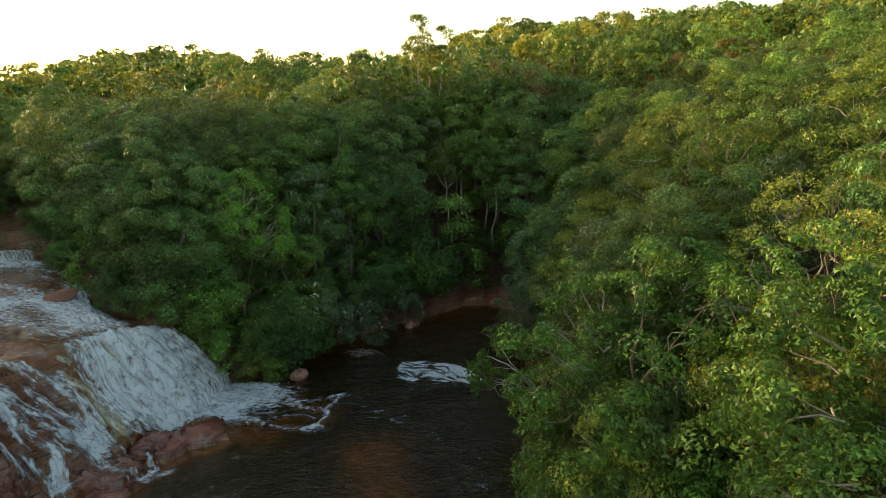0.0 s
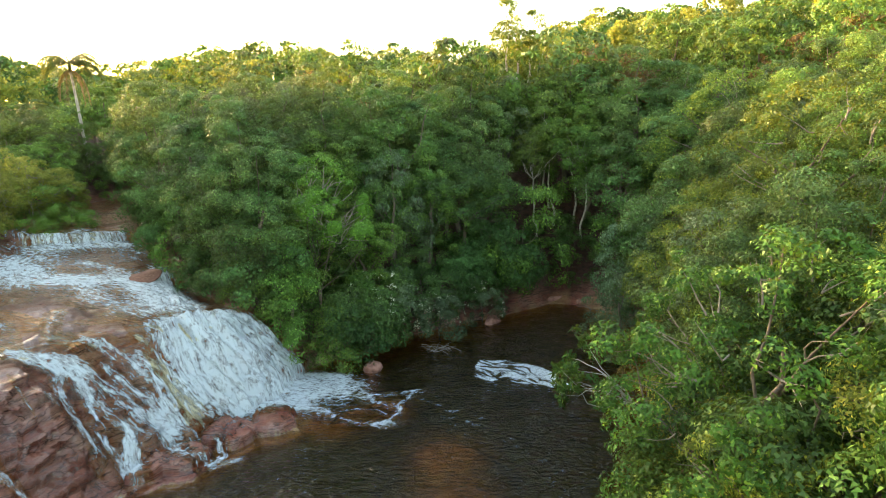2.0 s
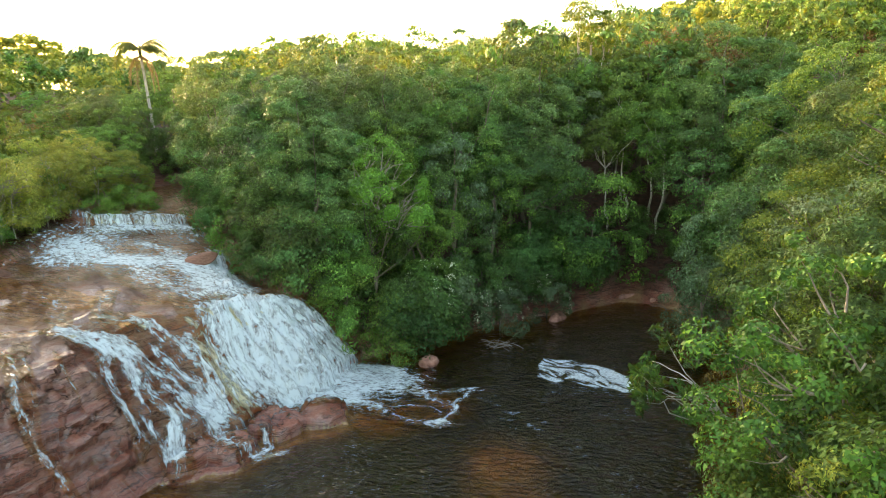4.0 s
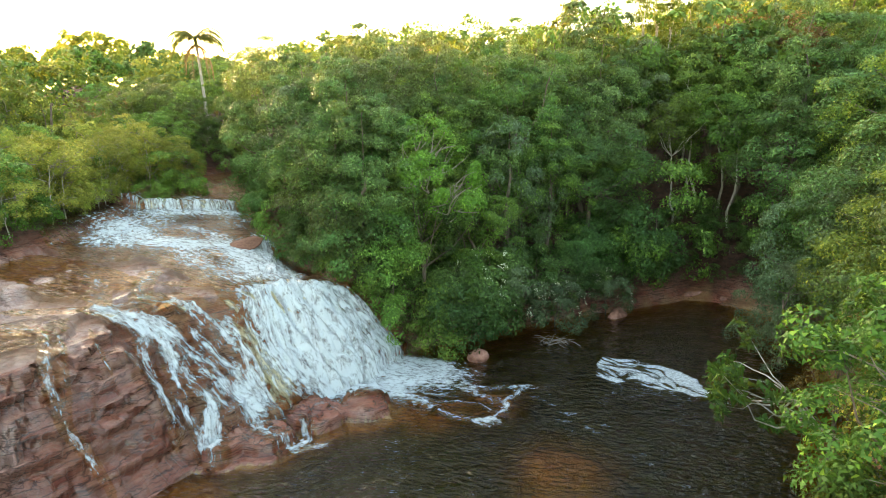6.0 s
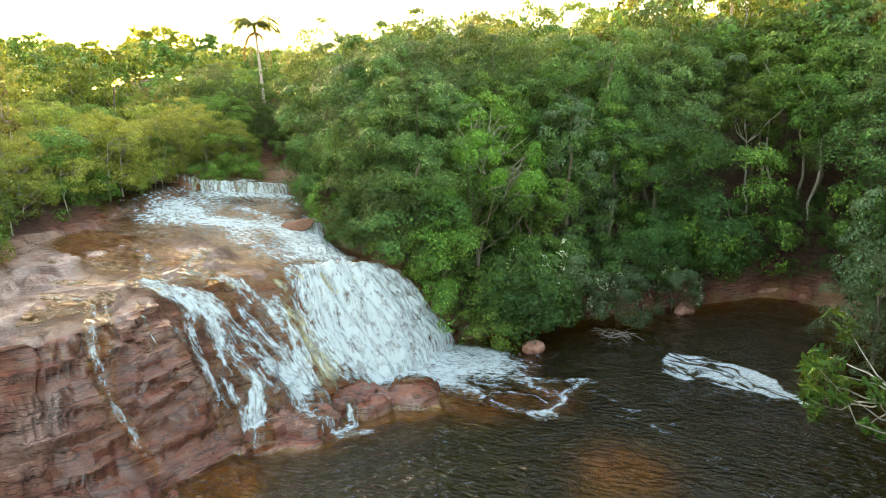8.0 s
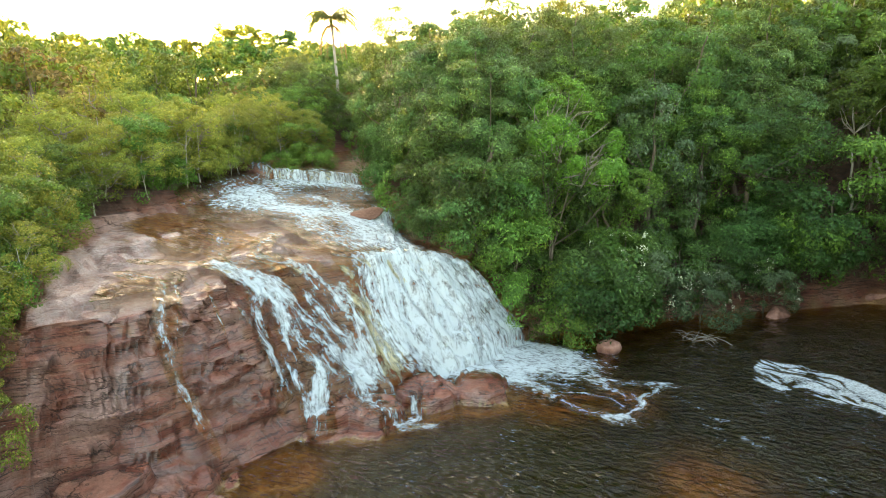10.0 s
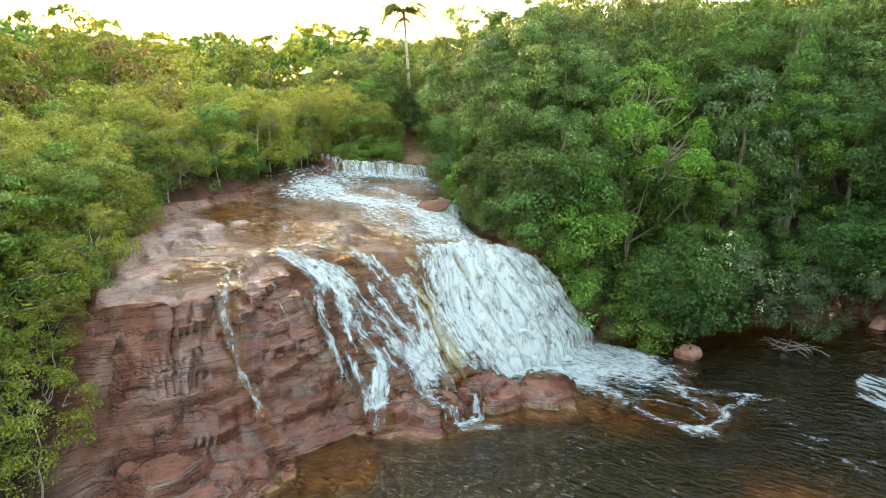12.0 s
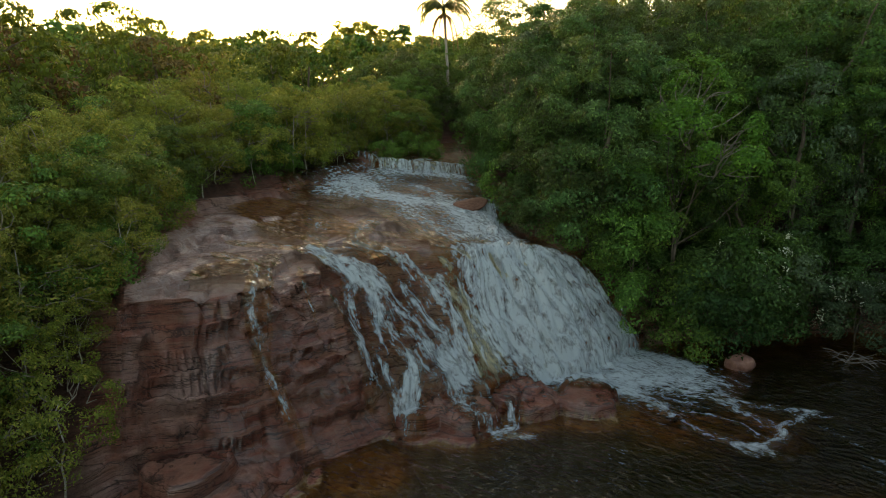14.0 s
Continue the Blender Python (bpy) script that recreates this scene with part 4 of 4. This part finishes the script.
plant(scatter(bank(1.0, 7, "right"), 1.5, 1500, (-2.5, 8, 57, 67), 31), ["dbush"], 0.25, 0.5)
# low cover along the whole water's edge
plant([(x, y) for x, y in free(scatter(bank(0.15, 4.0, "right"), 1.75, 12000, (-48, 12, 38, 84), 21)) if not (-2.5 < x < 8 and 55 < y < 66)], ["bush", "dbush", "dbush"], 0.5, 0.85)
plant(scatter(bank(0.05, 5.0, "left"), 1.4, 4000, (-36, -25.5, 12, 24.5), 23), ["bush", "olive", "olive"], 0.45, 0.85)
plant(scatter(bank(1.3, 5.0, "left"), 1.4, 12000, (-48, -20, 12, 70), 22), ["bush", "olive", "olive"], 0.45, 0.85)
# left bank: scrub, then low hill forest
close, away = near_or_far(scatter(bank(1.8, 12, "left"), 2.4, 9000, (-80, -20, 8, 90), 4))
plant(close, ["olive", "olive", "bush"], 0.7, 1.05)
plant(away, ["hill_olive", "hill_gold"], 0.8, 1.0)
close, away = near_or_far(scatter(bank(12, 44, "left"), 4.0, 9000, (-130, -20, 8, 120), 5))
plant(close, ["hill_olive", "hill_gold", "hill_rust", "hill_olive"], 0.85, 1.1)
plant(away, ["hill_olive", "hill_gold", "hill_rust", "hill_olive"], 0.95, 1.15)

def far_woods(name, label, places, seed, leaf, size):
    """Crowns of the distant forest."""
    r = np.random.RandomState(seed)
    pcs, at_ = [], np.array(places)
    for (x, y), g in zip(places, land(at_[:, 0], at_[:, 1])):
        rad = r.uniform(3.0, 4.6)
        cl, dirs = clumps_of(rad, rad * 1.1, 0, 30, r, -0.7, 0.25)
        v, f = crown_leaves(cl, dirs, rad * 0.34, 34, size, 0.8, r, 0.1, 0.8, 0.5)
        pcs.append((v + np.array((x, y, g + r.uniform(4.6, 7.5))), f))
    return tagged(new(name, mesh_of(name, *join(pcs), leaf)), label, "forest", kind="stuff")


def distant(lo, hi):
    def test(x, y):
        d = smooth_land(x, y)[5]
        ang = np.degrees(np.arctan2(x, y - 2))
        return (d > lo) & (d < hi) & (ang > -84) & (ang < 46) & (y > 5)
    return test


wood = scatter(distant(42, 170), 6.4, 9000, (-260, 180, 0, 260), 6)
for k, (leaf, nm) in enumerate(((LEAF_MID, "green"), (LEAF_GOLD, "yellow-green"), (LEAF_OLIVE_GLARE, "olive"), (LEAF_DARK, "dark green"))):
    far_woods("distant_forest", "distant " + nm + " forest crowns on the hill", wood[k::4], 7 + k, leaf, 0.58)

# ---- palm, flowering bushes, leaning branch, boulder, driftwood ----
PALM_LEAF = leaf_material("palm_leaf", (0.07, 0.11, 0.02), (0.2, 0.22, 0.05), (0.3, 0.26, 0.06))
PALM_DRY = leaf_material("palm_dry_leaf", (0.16, 0.09, 0.04), (0.34, 0.2, 0.1), (0.4, 0.26, 0.14))


def frond(base, heading, length, lift, droop, rng, slim):
    """One arching palm frond: a midrib with drooping leaflets."""
    n = 12
    k = np.linspace(0, 1, n)
    out = np.array((math.cos(heading), math.sin(heading), 0))
    rib = np.array(base) + out * (length * k * (1 - 0.25 * k * droop))[:, None] + np.array((0, 0, 1)) * (lift * k - droop * length * 0.75 * k ** 2)[:, None]
    side = np.array((-out[1], out[0], 0))
    pcs = [tube(rib, np.linspace(0.05, 0.012, n), 4)]
    v, f = [], []
    for i in np.linspace(1, n - 1, 34):
        a = rib[int(i)] + (rib[min(int(i) + 1, n - 1)] - rib[int(i)]) * (i % 1)
        for sgn in (-1, 1):
            w = slim * (0.55 + 0.45 * math.sin(math.pi * i / n)) * rng.uniform(0.8, 1.15)
            tip = a + side * sgn * w * 0.75 + out * w * 0.35 - np.array((0, 0, w * rng.uniform(0.35, 0.8)))
            o = len(v) * 1
            v += [a - out * 0.03, a + out * 0.05, tip + out * 0.02, tip - out * 0.02]
            f.append((o, o + 1, o + 2, o + 3))
    pcs.append((np.array(v), np.array(f)))
    return join(pcs)


def palm(x, y, top):
    rng = np.random.RandomState(3)
    g = ground_at(x, y)
    root = tagged(new("palm_tree"), "tall feather palm with a skirt of dry fronds", "palm")
    root.matrix_basis = pose(x, y, g)
    h = top - g - 1.6
    path = np.array([(-0.4 * k * k, 0.1 * k, -0.3 + (h + 0.3) * k) for k in np.linspace(0, 1, 9)])
    part("trunk", mesh_of("trunk", *tube(path, np.linspace(0.2, 0.13, 9), 9), BARK_PALE, True), root)
    part("crownshaft", mesh_of("crownshaft", *tube([path[-1], path[-1] + (0, 0, 0.5), path[-1] + (0, 0, 1.2)], (0.2, 0.22, 0.08), 8), PALM_LEAF, True), root, "green crownshaft")
    for i in range(21):
        a = i * 2.4
        part("frond", mesh_of("frond", *frond(path[-1] + (0, 0, 0.9), a, rng.uniform(3.6, 4.8), rng.uniform(1.6, 4.6), rng.uniform(0.9, 1.35), rng, 1.1), PALM_LEAF), root)
    for i in range(9):
        part("dry_frond", mesh_of("dry_frond", *frond(path[-1] + (0, 0, 0.2), i * 0.7, rng.uniform(2.2, 2.9), 0.1, rng.uniform(1.5, 2.0), rng, 0.6), PALM_DRY), root, "hanging dry brown frond")
    return root


palm(-49.2, 67.4, 25.6)


def flowering_bush(x, y, scale, seed):
    ob = tree("flowering_bush", "dark green bush with cream flower spikes at the water", "bush", seed, 5.0, 2.4, 2.6, 56, 0.62, 150, 0.145, LEAF_GREY, trunk_r=0.07, low=-0.8, trunk_to=0.6, group="flowering bushes")
    rng = np.random.RandomState(seed + 1)
    cl, dirs = clumps_of(2.75, 2.9, 2.4, 60, rng, -0.1, 0.1)
    keep_ = dirs[:, 1] < 0.35
    v, f = crown_leaves(cl[keep_], dirs[keep_], 0.2, 14, 0.085, 0.6, rng, 0.0, 1.6)
    tagged(part("blossom", mesh_of("blossom", v, f, FLOWER), ob, "cream flower spikes"), kind="stuff")
    ob.matrix_basis = pose(x, y, ground_at(x, y) - 0.1) @ Matrix.Scale(scale, 4)
    return ob


flowering_bush(-6.6, 50.0, 0.85, 301)
flowering_bush(-10.6, 47.6, 1.25, 311)
flowering_bush(-3.4, 53.6, 0.8, 321)


def leaning_branch():
    """A low tree leaning out over the pool with whorls of long leaves."""
    rng = np.random.RandomState(9)
    root = tagged(new("leaning_tree"), "leaning tree with bare pale branches and leaf whorls", "tree")
    root.matrix_basis = pose(9.2, 32.0, ground_at(9.2, 32.0))
    g = ground_at(9.2, 32.0)
    path = bent((0, 0, -0.3), (-4.4, -0.2, 4.6 - g), rng, 0.1, 6)
    part("trunk", mesh_of("trunk", *tube(path, np.linspace(0.12, 0.07, 6), 6), BARK_PALE, True), root)
    for i in range(11):
        tip = path[-1] + np.array((rng.uniform(-3.0, -0.6), rng.uniform(-1.8, 2.2), rng.uniform(-0.8, 2.0)))
        limb = part("branch", mesh_of("branch", *tube(bent(path[4 + i % 2], tip, rng, 0.18, 6), np.linspace(0.045, 0.012, 6), 5), BARK_PALE, True), root)
        c, o = [], []
        for j in range(5):
            p = tip + rng.randn(3) * np.array((0.35, 0.35, 0.25))
            b = ball(16, rng) * np.array((1, 1, 0.6))
            c.append(p + b * 0.2)
            o.append(np.cross(b, rng.randn(16, 3)))
        tagged(part("foliage", mesh_of("foliage", *leaves(np.concatenate(c), np.concatenate(o) + (0, 0, 0.6), 0.42, 0.26, rng, 0.5, 0.3), LEAF_BRIGHT), limb), kind="stuff")
    return root


leaning_branch()

STONE, st, sp, so = nodes_of("pale_pink_stone")
sn = noise_(st, 2.5, 6)
st.links.new(ramp(st, sn, [(0.3, (0.16, 0.065, 0.045)), (0.6, (0.36, 0.17, 0.125)), (0.8, (0.46, 0.27, 0.21))]), sp.inputs["Base Color"])
sp.inputs["Roughness"].default_value = 0.7
bump_(st, noise_(st, 9, 6), sp, 0.6, 0.05)


ROCK_DARK = bark_material("dark_red_rock", (0.1, 0.04, 0.025), (0.3, 0.14, 0.09))


def boulder(name, label, x, y, z, size, seed, turn=0, material=None):
    """A weathered block with broken corners."""
    rng = np.random.RandomState(seed)
    bm = bmesh.new()
    bmesh.ops.create_icosphere(bm, subdivisions=4, radius=1)
    planes = [(d, rng.uniform(0.62, 0.9)) for d in ball(9, rng)]
    for v in bm.verts:
        p = np.array(v.co)
        for d, lim in planes:
            over = p @ d - lim
            if over > 0:
                p = p - d * over * 0.92
        p = p * (1 + 0.05 * noise.noise(Vector(p) * 2.5 + Vector((seed, 0, 0))))
        v.co = p * np.array(size)
    me = bpy.data.meshes.new(name)
    bm.to_mesh(me)
    bm.free()
    me.materials.append(material or STONE)
    for f in me.polygons:
        f.use_smooth = True
    ob = tagged(new(name, me), label, "boulder", "boulders in the river")
    ob.matrix_basis = pose(x, y, z, 8, -12, turn)
    return ob


boulder("boulder", "pale pink boulder standing in the shallow pool", -10.55, 43.0, 0.25, (0.72, 0.55, 0.55), 5, 25)
boulder("boulder", "flat grey rock at the pool edge", -2.4, 53.6, 0.1, (1.0, 0.7, 0.45), 6, 70)
boulder("boulder", "low reddish ledge rock below the trees", 3.2, 59.4, 0.3, (1.3, 0.6, 0.35), 7, 10)
boulder("boulder", "low reddish ledge rock below the trees", 5.8, 58.7, 0.35, (1.0, 0.6, 0.35), 8, -20)
boulder("boulder", "rounded red rock beside the spout", -27.9, 42.6, 6.95, (1.9, 1.2, 0.5), 9, 35, ROCK_DARK)


def driftwood(x, y, seed, size, count, label):
    rng = np.random.RandomState(seed)
    root = tagged(new("driftwood"), label, "driftwood")
    root.matrix_basis = pose(x, y, 0.05)
    for i in range(count):
        a = rng.uniform(0, 6.28)
        c = rng.randn(3) * np.array((size * 0.35, size * 0.25, 0.05))
        d = np.array((math.cos(a), math.sin(a), rng.uniform(-0.05, 0.35))) * size * rng.uniform(0.3, 0.6)
        part("branch", mesh_of("branch", *tube(bent(c - d, c + d, rng, 0.15, 6), np.linspace(0.035, 0.01, 6), 5), BARK_TWIG, True), root)
    return root


driftwood(-6.2, 47.2, 1, 2.0, 16, "tangle of bare dead branches lying in the pool")
driftwood(6.8, 57.2, 2, 1.6, 5, "fallen pale branches on the pool edge")
